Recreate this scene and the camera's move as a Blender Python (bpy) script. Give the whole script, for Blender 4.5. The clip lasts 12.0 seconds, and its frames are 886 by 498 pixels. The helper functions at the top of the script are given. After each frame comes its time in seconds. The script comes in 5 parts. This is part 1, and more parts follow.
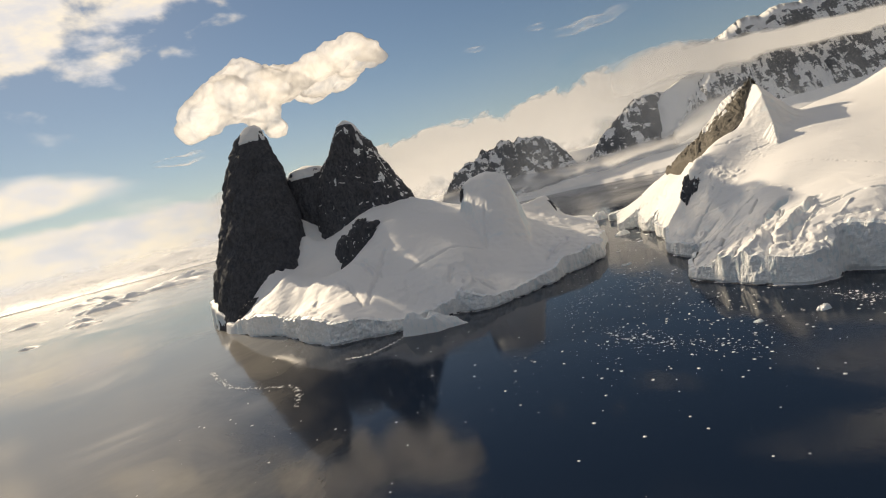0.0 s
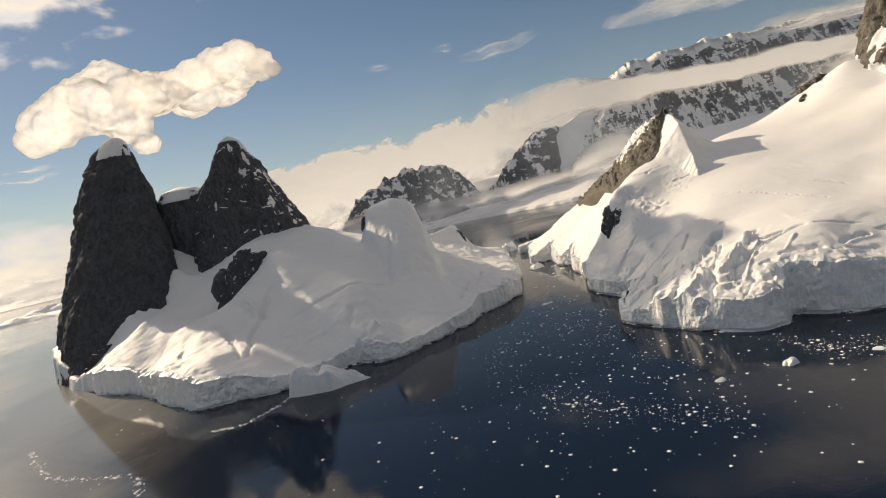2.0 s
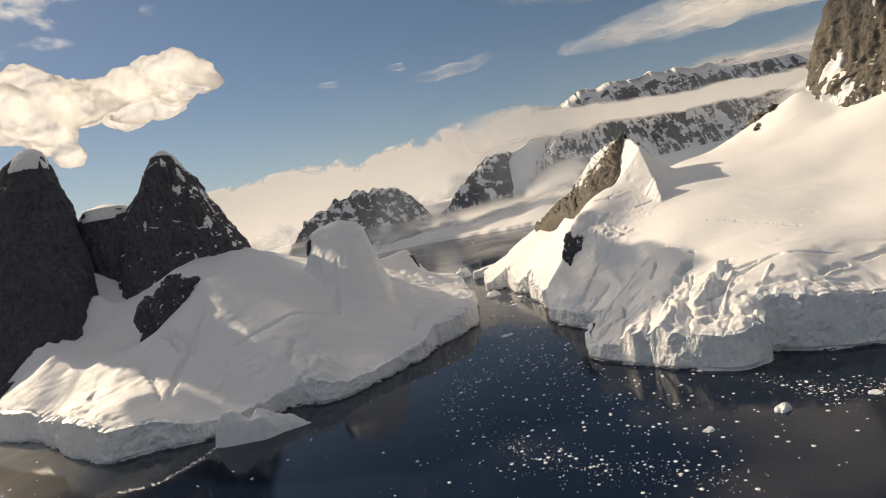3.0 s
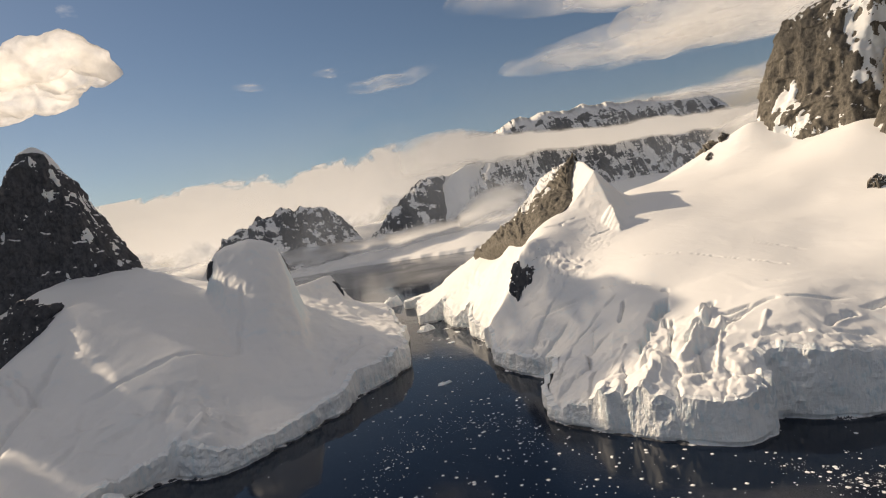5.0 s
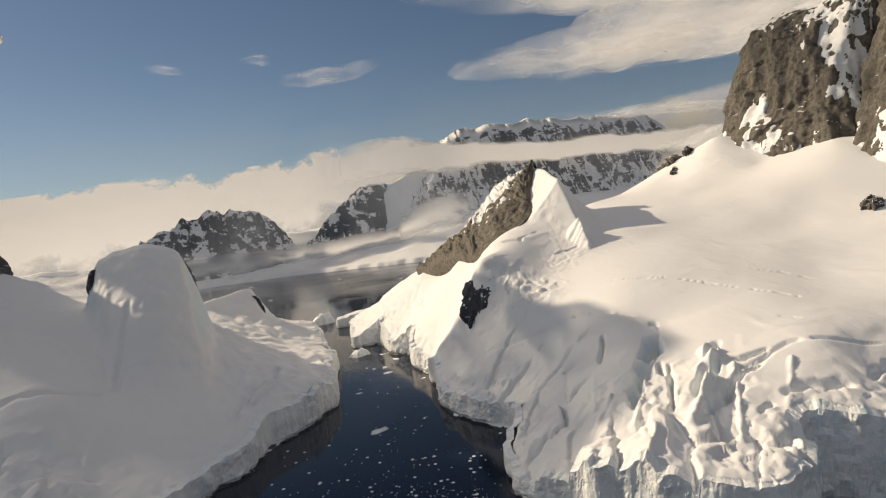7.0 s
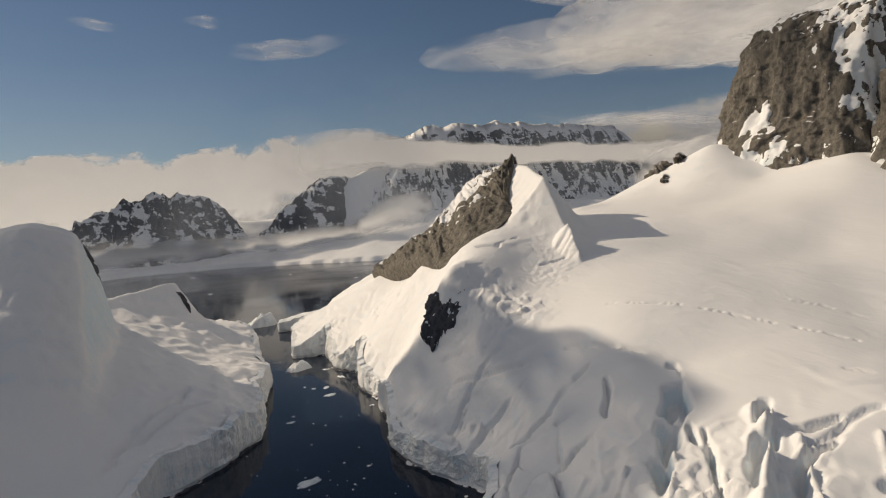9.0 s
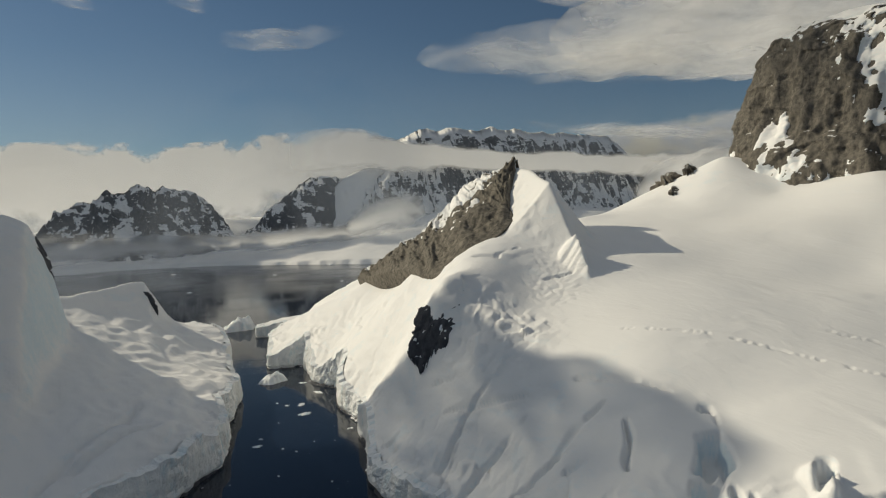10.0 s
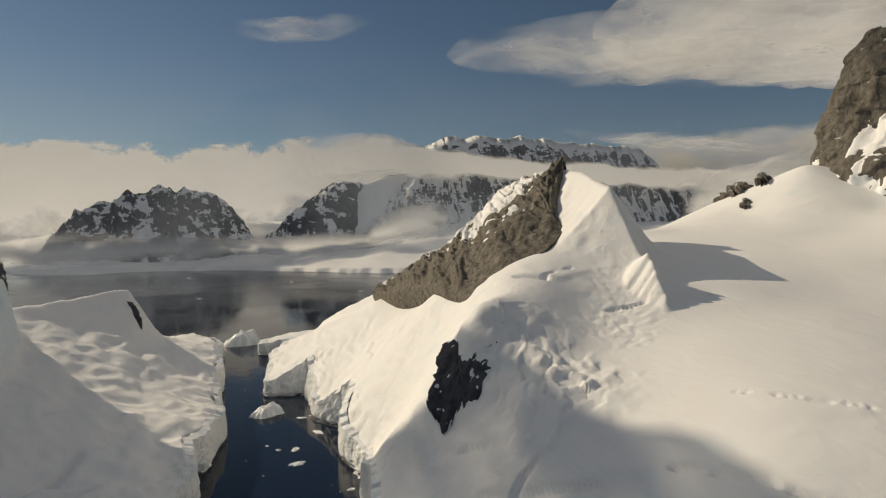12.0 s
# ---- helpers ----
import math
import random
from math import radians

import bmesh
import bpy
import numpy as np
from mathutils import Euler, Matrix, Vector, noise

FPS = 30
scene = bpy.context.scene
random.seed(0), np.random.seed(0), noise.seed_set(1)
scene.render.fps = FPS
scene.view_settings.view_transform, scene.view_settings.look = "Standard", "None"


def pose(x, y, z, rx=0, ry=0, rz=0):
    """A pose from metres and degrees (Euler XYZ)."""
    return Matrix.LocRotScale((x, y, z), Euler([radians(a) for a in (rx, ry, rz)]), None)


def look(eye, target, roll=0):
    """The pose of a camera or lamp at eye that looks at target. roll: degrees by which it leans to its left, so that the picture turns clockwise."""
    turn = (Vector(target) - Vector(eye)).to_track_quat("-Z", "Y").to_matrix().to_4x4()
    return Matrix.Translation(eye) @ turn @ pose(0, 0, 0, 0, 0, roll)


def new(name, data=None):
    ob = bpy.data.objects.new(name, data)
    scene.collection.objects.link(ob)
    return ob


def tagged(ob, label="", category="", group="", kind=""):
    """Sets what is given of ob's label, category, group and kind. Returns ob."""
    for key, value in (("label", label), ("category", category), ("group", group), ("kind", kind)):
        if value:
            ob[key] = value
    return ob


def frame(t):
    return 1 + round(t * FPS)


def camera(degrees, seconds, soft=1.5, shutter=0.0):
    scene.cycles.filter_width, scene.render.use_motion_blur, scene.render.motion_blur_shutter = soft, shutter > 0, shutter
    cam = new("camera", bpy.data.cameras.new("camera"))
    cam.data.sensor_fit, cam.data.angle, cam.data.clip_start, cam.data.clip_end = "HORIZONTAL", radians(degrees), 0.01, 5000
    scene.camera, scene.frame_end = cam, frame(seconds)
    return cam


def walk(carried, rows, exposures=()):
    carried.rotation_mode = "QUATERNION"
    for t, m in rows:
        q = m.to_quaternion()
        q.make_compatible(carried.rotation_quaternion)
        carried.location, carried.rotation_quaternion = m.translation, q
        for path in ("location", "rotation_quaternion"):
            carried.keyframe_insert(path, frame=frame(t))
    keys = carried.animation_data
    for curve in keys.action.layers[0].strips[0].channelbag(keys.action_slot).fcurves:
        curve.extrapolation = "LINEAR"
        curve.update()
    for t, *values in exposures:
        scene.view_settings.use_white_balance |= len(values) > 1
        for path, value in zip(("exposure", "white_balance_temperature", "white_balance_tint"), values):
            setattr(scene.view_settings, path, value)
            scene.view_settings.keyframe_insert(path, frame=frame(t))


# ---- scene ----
cam = camera(76.0, 12.0, soft=1.15)
PATH = [
    (0, (-0.211, -1.173, 113.396), (-0.25, 0.816, 113.188), -13.9),
    (0.5, (-0.024, 17.779, 113.28), (0.027, 19.768, 113.072), -14.1),
    (1, (0.368, 36.669, 113.099), (0.503, 38.654, 112.888), -14.1),
    (1.5, (1.192, 55.426, 112.851), (1.419, 57.403, 112.643), -13.4),
    (2, (2.658, 74.038, 112.566), (2.977, 76.004, 112.375), -12.7),
    (2.5, (4.948, 92.536, 112.29), (5.363, 94.485, 112.123), -12.4),
    (3, (8.13, 110.913, 112.066), (8.632, 112.844, 111.92), -11.7),
    (3.2, (9.804, 118.168, 112.01), (10.337, 120.091, 111.867), -11.4),
    (5, (28.352, 182.269, 110.634), (29.099, 184.121, 110.525), -9.5),
    (5.5, (34.213, 199.373, 110.431), (35.006, 201.206, 110.331), -9.3),
    (6, (40.628, 215.913, 110.268), (41.471, 217.724, 110.174), -8.8),
    (6.5, (47.49, 231.953, 110.121), (48.388, 233.738, 110.025), -8.1),
    (7, (54.775, 247.49, 109.959), (55.719, 249.25, 109.856), -7.4),
    (9, (85.694, 307.465, 108.542), (86.761, 309.153, 108.425), -3.8),
    (9.5, (93.662, 322.17, 108.41), (94.754, 323.842, 108.306), -2.5),
    (10, (101.699, 336.576, 108.336), (102.798, 338.244, 108.236), -1.5),
    (10.5, (109.686, 350.683, 108.275), (110.777, 352.356, 108.173), -0.8),
    (11, (117.495, 364.51, 108.221), (118.572, 366.193, 108.122), -0.4),
    (11.5, (125.164, 378.062, 108.199), (126.222, 379.757, 108.119), -0.2),
    (12, (132.771, 391.386, 108.193), (133.803, 393.097, 108.128), 0.2),
]
walk(cam, [(t, look(eye, target, roll)) for t, eye, target, roll in PATH],
     exposures=[(0, 0.40, 7100, 10), (5.5, 0.40, 7150, 13), (7.2, 0.22, 7000, 11), (9.1, -0.09, 6650, 11), (9.6, -0.13, 6300, 5), (10.0, -0.16, 6350, 3), (10.6, -0.18, 6850, -3), (11.2, -0.18, 6850, -1), (11.6, -0.18, 6850, 1), (12, -0.18, 6850, 7)])


# ---------------------------------------------------------------- world, sun
SUN_AZ, SUN_EL = -34.0, 29.5        # degrees, azimuth counted from +y towards +x


class Nodes:
    """A short hand for node trees: every call returns an output socket."""

    def __init__(self, tree):
        self.t = tree
        tree.nodes.clear()

    def add(self, kind):
        return self.t.nodes.new(kind)

    def put(self, socket, value):
        if isinstance(value, bpy.types.NodeSocket):
            self.t.links.new(value, socket)
        else:
            socket.default_value = value

    def m(self, op, a, b=0.0, c=0.0, clamp=False):
        n = self.add("ShaderNodeMath")
        n.operation, n.use_clamp = op, clamp
        for s, v in zip(n.inputs, (a, b, c)):
            self.put(s, v)
        return n.outputs[0]

    def smooth(self, x, lo, hi):
        n = self.add("ShaderNodeMapRange")
        n.interpolation_type = "SMOOTHSTEP"
        self.put(n.inputs["Value"], x)
        self.put(n.inputs["From Min"], lo)
        self.put(n.inputs["From Max"], hi)
        return n.outputs[0]

    def noise(self, vec, scale, detail=5.0, rough=0.55, distort=0.0):
        n = self.add("ShaderNodeTexNoise")
        self.put(n.inputs["Vector"], vec)
        for k, v in (("Scale", scale), ("Detail", detail), ("Roughness", rough), ("Distortion", distort)):
            n.inputs[k].default_value = v
        return n.outputs["Fac"]

    def vec(self, x, y, z):
        n = self.add("ShaderNodeCombineXYZ")
        for s, v in zip(n.inputs, (x, y, z)):
            self.put(s, v)
        return n.outputs[0]

    def stretch(self, vec, sx, sy, sz):
        n = self.add("ShaderNodeVectorMath")
        n.operation = "MULTIPLY"
        self.put(n.inputs[0], vec)
        n.inputs[1].default_value = (sx, sy, sz)
        return n.outputs[0]

    def mix(self, fac, a, b):
        n = self.add("ShaderNodeMix")
        n.data_type = "RGBA"
        for s, v in ((n.inputs["Factor"], fac), (n.inputs["A"], a), (n.inputs["B"], b)):
            s = [i for i in n.inputs if i.name == s.name and i.type == ("VALUE" if s.name == "Factor" else "RGBA")][0]
            self.put(s, v if isinstance(v, (bpy.types.NodeSocket, float, int)) else (*v, 1.0))
        return [o for o in n.outputs if o.type == "RGBA"][0]

    def bump(self, height, strength, distance, normal=None):
        n = self.add("ShaderNodeBump")
        self.put(n.inputs["Height"], height)
        self.put(n.inputs["Strength"], strength)
        n.inputs["Distance"].default_value = distance
        if normal is not None:
            self.put(n.inputs["Normal"], normal)
        return n.outputs[0]


def make_world():
    w = bpy.data.worlds.new("sky")
    scene.world = w
    w.use_nodes = True
    k = Nodes(w.node_tree)
    out = k.add("ShaderNodeOutputWorld")
    bg = k.add("ShaderNodeBackground")
    sky = k.add("ShaderNodeTexSky")
    sky.sky_type, sky.sun_disc = "NISHITA", False
    sky.sun_elevation, sky.sun_rotation = radians(SUN_EL), radians(SUN_AZ)
    sky.altitude, sky.air_density, sky.dust_density, sky.ozone_density = 100, 1.0, 0.12, 2.5
    d = k.add("ShaderNodeTexCoord").outputs["Generated"]
    sep = k.add("ShaderNodeSeparateXYZ")
    k.put(sep.inputs[0], d)
    x, y, z = sep.outputs
    az = k.m("MULTIPLY", k.m("ARCTAN2", x, y), 57.2958)
    el = k.m("MULTIPLY", k.m("ARCSINE", z), 57.2958)
    flat = k.vec(az, k.m("MULTIPLY", el, 1.9), 0.0)
    puff = k.m("SUBTRACT", k.noise(flat, 0.20, 5, 0.50, 0.15), 0.5)
    wisp = k.m("SUBTRACT", k.noise(k.vec(az, k.m("MULTIPLY", el, 3.2), 3.0), 0.075, 3, 0.45, 0.2), 0.5)
    shade = k.noise(k.vec(az, k.m("MULTIPLY", el, 2.2), 9.0), 0.2, 4, 0.6)

    def blob(a0, e0, ra, re, slope, rough, lo=0.0, hi=0.25, field=puff, full=1.0):
        da = k.m("SUBTRACT", az, a0)
        de = k.m("SUBTRACT", k.m("SUBTRACT", el, e0), k.m("MULTIPLY", da, slope))
        q = k.m("ADD", k.m("POWER", k.m("DIVIDE", k.m("ABSOLUTE", da), ra), 2.0), k.m("POWER", k.m("DIVIDE", k.m("ABSOLUTE", de), re), 2.0))
        v = k.m("ADD", k.m("SUBTRACT", 1.0, k.m("SQRT", q)), k.m("MULTIPLY", field, rough))
        return k.m("MULTIPLY", k.smooth(v, lo, hi), full)

    clouds = [
        blob(-31.0, 21.5, 20.0, 6.0, 0.12, 2.8, 0.1, 0.7),       # bright deck high on the sun's side
        blob(-52.0, 24.0, 30.0, 13.0, 0.0, 3.0, 0.1, 0.9),
        blob(-38.0, 7.0, 13.0, 2.6, -0.1, 3.0, 0.1, 0.9, wisp),
    ]
    cover = clouds[0]
    for c in clouds[1:]:
        cover = k.m("MAXIMUM", cover, c)
    # the low bank along the horizon, and broken cloud overhead
    top = k.m("ADD", k.m("ADD", 4.5, k.m("MULTIPLY", puff, 2.4)), k.m("MULTIPLY", k.m("MAXIMUM", az, 0.0), 0.075))
    bank = k.smooth(k.m("SUBTRACT", top, el), -0.15, 0.7)
    over = k.m("MULTIPLY", k.smooth(k.noise(d, 2.6, 6, 0.55, 0.3), 0.41, 0.59), k.smooth(el, 30.0, 44.0))
    cover = k.m("MAXIMUM", cover, k.m("MAXIMUM", bank, over), clamp=True)
    glow = k.m("EXPONENT", k.m("MULTIPLY", k.m("POWER", k.m("ABSOLUTE", k.m("DIVIDE", k.m("SUBTRACT", az, SUN_AZ), 30.0)), 2.0), -1.0))
    lum = k.m("ADD", k.m("ADD", 0.46, k.m("MULTIPLY", shade, 0.36)), k.m("MULTIPLY", glow, 0.12))
    lum = k.m("MULTIPLY", lum, k.m("SUBTRACT", 1.0, k.m("MULTIPLY", k.smooth(az, 10.0, 45.0), 0.36)))
    grey = k.m("MULTIPLY", k.smooth(az, -32.0, -8.0), k.m("SUBTRACT", 1.0, k.smooth(el, 5.0, 8.5)))
    lum = k.m("MULTIPLY", lum, k.m("SUBTRACT", 1.0, k.m("MULTIPLY", grey, 0.40)))
    tint = k.mix(k.smooth(shade, 0.3, 0.7), (0.80, 0.82, 0.90), (1.0, 0.90, 0.74))
    cloud = k.add("ShaderNodeVectorMath")
    cloud.operation = "SCALE"
    k.put(cloud.inputs[0], tint)
    k.put(cloud.inputs["Scale"], lum)
    blue = k.add("ShaderNodeVectorMath")
    blue.operation = "SCALE"
    k.put(blue.inputs[0], sky.outputs[0])
    blue.inputs["Scale"].default_value = SKY
    k.put(bg.inputs["Color"], k.mix(k.m("MULTIPLY", cover, 0.96), blue.outputs[0], cloud.outputs[0]))
    bg.inputs["Strength"].default_value = 1.0
    k.put(out.inputs["Surface"], bg.outputs[0])


SKY = 0.045
make_world()
sun = bpy.data.lights.new("sun", "SUN")
sun.energy, sun.angle, sun.color = 3.65, radians(0.6), (1.0, 0.85, 0.65)
sun_ob = new("sun", sun)
sun_ob.matrix_world = look((0, 0, 900), (-1000 * math.sin(radians(SUN_AZ)), -1000 * math.cos(radians(SUN_AZ)), 900 - 1000 * math.tan(radians(SUN_EL))))


# ---------------------------------------------------------------- materials
def material(name):
    m = bpy.data.materials.new(name)
    m.use_nodes = True
    k = Nodes(m.node_tree)
    out = k.add("ShaderNodeOutputMaterial")
    b = k.add("ShaderNodeBsdfPrincipled")
    k.put(out.inputs["Surface"], b.outputs[0])
    return m, k, b, out


def place_of(k):
    return k.add("ShaderNodeTexCoord").outputs["Object"]


def up_of(k):
    sep = k.add("ShaderNodeSeparateXYZ")
    k.put(sep.inputs[0], k.add("ShaderNodeNewGeometry").outputs["Normal"])
    return sep.outputs[2]


def snow_material(name, ice, tint=(0.86, 0.86, 0.86)):
    """Wind-packed snow, with bluish ice where the ground is steep."""
    m, k, b, _ = material(name)
    p = place_of(k)
    broad = k.noise(p, 0.018, 4, 0.5)
    fine = k.noise(p, 0.35, 6, 0.6)
    steep = k.m("SUBTRACT", 1.0, up_of(k))
    icy = k.m("MULTIPLY", k.smooth(k.m("ADD", steep, k.m("MULTIPLY", k.m("SUBTRACT", fine, 0.5), 0.35)), 0.52, 0.88), ice)
    base = k.mix(broad, tuple(c * 0.95 for c in tint), (tint[0], tint[1] * 0.985, tint[2] * 0.965))
    crust = k.smooth(k.noise(k.stretch(p, 1.0, 1.0, 1.7), 0.075, 9, 0.68, 0.5), 0.52, 0.66)
    base = k.mix(k.m("MULTIPLY", k.m("MULTIPLY", crust, k.smooth(steep, 0.04, 0.22)), 0.45 * ice), base, (0.62, 0.76, 0.84))
    k.put(b.inputs["Base Color"], k.mix(icy, base, (0.50, 0.69, 0.79)))
    b.inputs["Roughness"].default_value = 0.62
    b.inputs["Specular IOR Level"].default_value = 0.25
    drift = k.noise(k.stretch(p, 1.0, 0.45, 1.0), 0.11, 5, 0.6, 0.5)
    n = k.bump(drift, 0.32, 1.6)
    k.put(b.inputs["Normal"], k.bump(fine, k.m("ADD", 0.06, k.m("MULTIPLY", k.smooth(steep, 0.05, 0.35), 0.5)), 0.6, n))
    return m


def ice_material(name):
    """Broken glacier ice of cliffs and bergs: white with blue in the cracks and vertical flutes."""
    m, k, b, _ = material(name)
    p = place_of(k)
    flute = k.noise(k.stretch(p, 1.0, 1.0, 0.22), 0.35, 6, 0.6, 0.3)
    lump = k.noise(p, 0.16, 6, 0.6)
    blue = k.smooth(k.m("ADD", k.m("MULTIPLY", flute, 0.5), k.m("MULTIPLY", lump, 0.5)), 0.5, 0.62)
    k.put(b.inputs["Base Color"], k.mix(k.m("MULTIPLY", blue, 0.42), (0.88, 0.89, 0.89), (0.54, 0.71, 0.78)))
    b.inputs["Roughness"].default_value = 0.45
    n = k.bump(lump, 0.7, 2.0)
    k.put(b.inputs["Normal"], k.bump(flute, 0.6, 1.2, n))
    return m


def rock_material(name, dark, light, snow_at, scale=1.0, snowy=0.25):
    """Jointed dark rock, snow lying where it is flat enough and caught on ledges."""
    m, k, b, _ = material(name)
    p = k.stretch(place_of(k), scale, scale, scale)
    big = k.noise(p, 0.03, 5, 0.6)
    grain = k.noise(p, 0.25, 8, 0.65)
    joint = k.noise(k.stretch(p, 1.0, 1.0, 0.25), 0.22, 7, 0.65, 0.6)
    strata = k.noise(k.stretch(p, 0.35, 0.35, 1.6), 0.2, 5, 0.6, 0.4)
    stone = k.mix(k.smooth(k.m("ADD", k.m("MULTIPLY", grain, 0.5), k.m("MULTIPLY", joint, 0.5)), 0.36, 0.64), dark, light)
    stone = k.mix(k.m("MULTIPLY", k.smooth(big, 0.45, 0.7), 0.5), stone, tuple(c * 0.75 for c in light))
    patch = k.noise(k.stretch(p, 1.0, 1.0, 0.6), 0.045, 5, 0.6, 0.5)
    ledge = k.m("ADD", up_of(k), k.m("MULTIPLY", k.m("SUBTRACT", patch, 0.5), snowy * 4.0))
    ledge = k.m("ADD", ledge, k.m("MULTIPLY", k.m("SUBTRACT", strata, 0.5), snowy * 1.5))
    ledge = k.m("ADD", ledge, k.m("MULTIPLY", k.m("SUBTRACT", grain, 0.5), 0.35))
    lying = k.smooth(ledge, snow_at, snow_at + 0.08)
    k.put(b.inputs["Base Color"], k.mix(lying, stone, (0.84, 0.84, 0.84)))
    b.inputs["Roughness"].default_value = 0.85
    b.inputs["Specular IOR Level"].default_value = 0.2
    n = k.bump(joint, 0.6, 2.4 / scale)
    n = k.bump(grain, 0.6, 1.2 / scale, n)
    k.put(b.inputs["Normal"], n)
    return m


def water_material():
    m, k, b, _ = material("sea_water")
    p = place_of(k)
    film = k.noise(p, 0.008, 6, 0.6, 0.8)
    ripple = k.noise(p, 0.6, 4, 0.6)
    swell = k.noise(p, 0.05, 4, 0.55)
    b.inputs["IOR"].default_value = 1.333
    b.inputs["Specular IOR Level"].default_value = 0.42
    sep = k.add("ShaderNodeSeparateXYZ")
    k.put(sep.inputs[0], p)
    # reflection of the bright sky, painted into the base colour as pale water towards -x
    pale_sheen = k.smooth(k.m("ADD", sep.outputs[0], k.m("MULTIPLY", k.m("SUBTRACT", film, 0.5), 260.0)), -60.0, -290.0)
    k.put(b.inputs["Base Color"], k.mix(pale_sheen, (0.006, 0.012, 0.026), (0.25, 0.24, 0.22)))
    windy = k.smooth(k.m("ADD", sep.outputs[1], k.m("MULTIPLY", k.m("SUBTRACT", film, 0.5), 500.0)), 1050.0, 1350.0)
    k.put(b.inputs["Roughness"], k.m("ADD", k.m("ADD", 0.05, k.m("MULTIPLY", k.smooth(film, 0.4, 0.65), 0.08)), k.m("MULTIPLY", windy, 0.09)))
    n = k.bump(swell, 0.10, 0.8)
    k.put(b.inputs["Normal"], k.bump(ripple, 0.06, 0.15, n))
    return m


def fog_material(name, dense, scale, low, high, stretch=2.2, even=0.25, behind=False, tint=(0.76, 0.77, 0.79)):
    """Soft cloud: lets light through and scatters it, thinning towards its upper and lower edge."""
    m = bpy.data.materials.new(name)
    m.use_nodes = True
    k = Nodes(m.node_tree)
    out = k.add("ShaderNodeOutputMaterial")
    tc = k.add("ShaderNodeTexCoord")
    sep = k.add("ShaderNodeSeparateXYZ")
    k.put(sep.inputs[0], tc.outputs["UV"])
    u, v = sep.outputs[0], sep.outputs[1]
    q = k.noise(k.stretch(tc.outputs["Object"], 1.0, 1.0, stretch), scale, 6, 0.58, 0.3)
    edge = k.m("ADD", v, k.m("MULTIPLY", k.m("SUBTRACT", q, 0.5), 0.75))
    a = k.m("MULTIPLY", k.smooth(edge, 0.0, low), k.m("SUBTRACT", 1.0, k.smooth(edge, 1.0 - high, 1.0)))
    ends = k.m("MULTIPLY", k.smooth(u, 0.0, 0.16), k.m("SUBTRACT", 1.0, k.smooth(u, 0.88, 1.0)))
    a = k.m("MULTIPLY", k.m("MULTIPLY", a, ends), k.m("ADD", dense, k.m("MULTIPLY", k.m("SUBTRACT", q, 0.5), 0.9)), clamp=True)
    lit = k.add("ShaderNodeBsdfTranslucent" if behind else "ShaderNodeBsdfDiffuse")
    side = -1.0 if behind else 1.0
    dif = k.add("ShaderNodeBsdfDiffuse")
    tra = k.add("ShaderNodeBsdfTranslucent")
    for n in (lit, dif, tra):
        n.inputs["Color"].default_value = (*tint, 1)
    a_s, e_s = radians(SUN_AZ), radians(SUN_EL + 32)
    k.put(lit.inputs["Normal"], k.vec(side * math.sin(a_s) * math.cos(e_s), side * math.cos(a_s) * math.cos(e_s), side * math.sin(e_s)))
    soft = k.add("ShaderNodeMixShader")
    soft.inputs[0].default_value = 0.5
    k.put(soft.inputs[1], dif.outputs[0])
    k.put(soft.inputs[2], tra.outputs[0])
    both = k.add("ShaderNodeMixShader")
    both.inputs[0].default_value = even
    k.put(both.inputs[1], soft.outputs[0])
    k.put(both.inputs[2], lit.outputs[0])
    clear = k.add("ShaderNodeBsdfTransparent")
    mix = k.add("ShaderNodeMixShader")
    k.put(mix.inputs[0], a)
    k.put(mix.inputs[1], clear.outputs[0])
    k.put(mix.inputs[2], both.outputs[0])
    k.put(out.inputs["Surface"], mix.outputs[0])
    return m


def cloud_material(name, dense, scale, lo, hi, body=0.5):
    """Thin cloud that scatters light on both sides; its edge frays by noise towards the rim (u = 1)."""
    m = bpy.data.materials.new(name)
    m.use_nodes = True
    k = Nodes(m.node_tree)
    out = k.add("ShaderNodeOutputMaterial")
    tc = k.add("ShaderNodeTexCoord")
    sep = k.add("ShaderNodeSeparateXYZ")
    k.put(sep.inputs[0], tc.outputs["UV"])
    q = k.noise(tc.outputs["Object"], scale, 7, 0.6, 0.4)
    wide = k.noise(tc.outputs["Object"], scale * 0.3, 3, 0.5, 0.3)
    v = k.m("ADD", k.m("SUBTRACT", 1.0, sep.outputs[0]), k.m("ADD", k.m("MULTIPLY", k.m("SUBTRACT", q, 0.5), 1.6), k.m("MULTIPLY", k.m("SUBTRACT", wide, 0.5), 1.8)))
    a = k.m("MULTIPLY", k.smooth(v, lo, hi), dense, clamp=True)
    dif, tra, clear = k.add("ShaderNodeBsdfDiffuse"), k.add("ShaderNodeBsdfTranslucent"), k.add("ShaderNodeBsdfTransparent")
    for n in (dif, tra):
        n.inputs["Color"].default_value = (0.96, 0.96, 0.96, 1)
    both, mix = k.add("ShaderNodeMixShader"), k.add("ShaderNodeMixShader")
    both.inputs[0].default_value = body
    k.put(both.inputs[1], dif.outputs[0])
    k.put(both.inputs[2], tra.outputs[0])
    k.put(mix.inputs[0], a)
    k.put(mix.inputs[1], clear.outputs[0])
    k.put(mix.inputs[2], both.outputs[0])
    k.put(out.inputs["Surface"], mix.outputs[0])
    return m


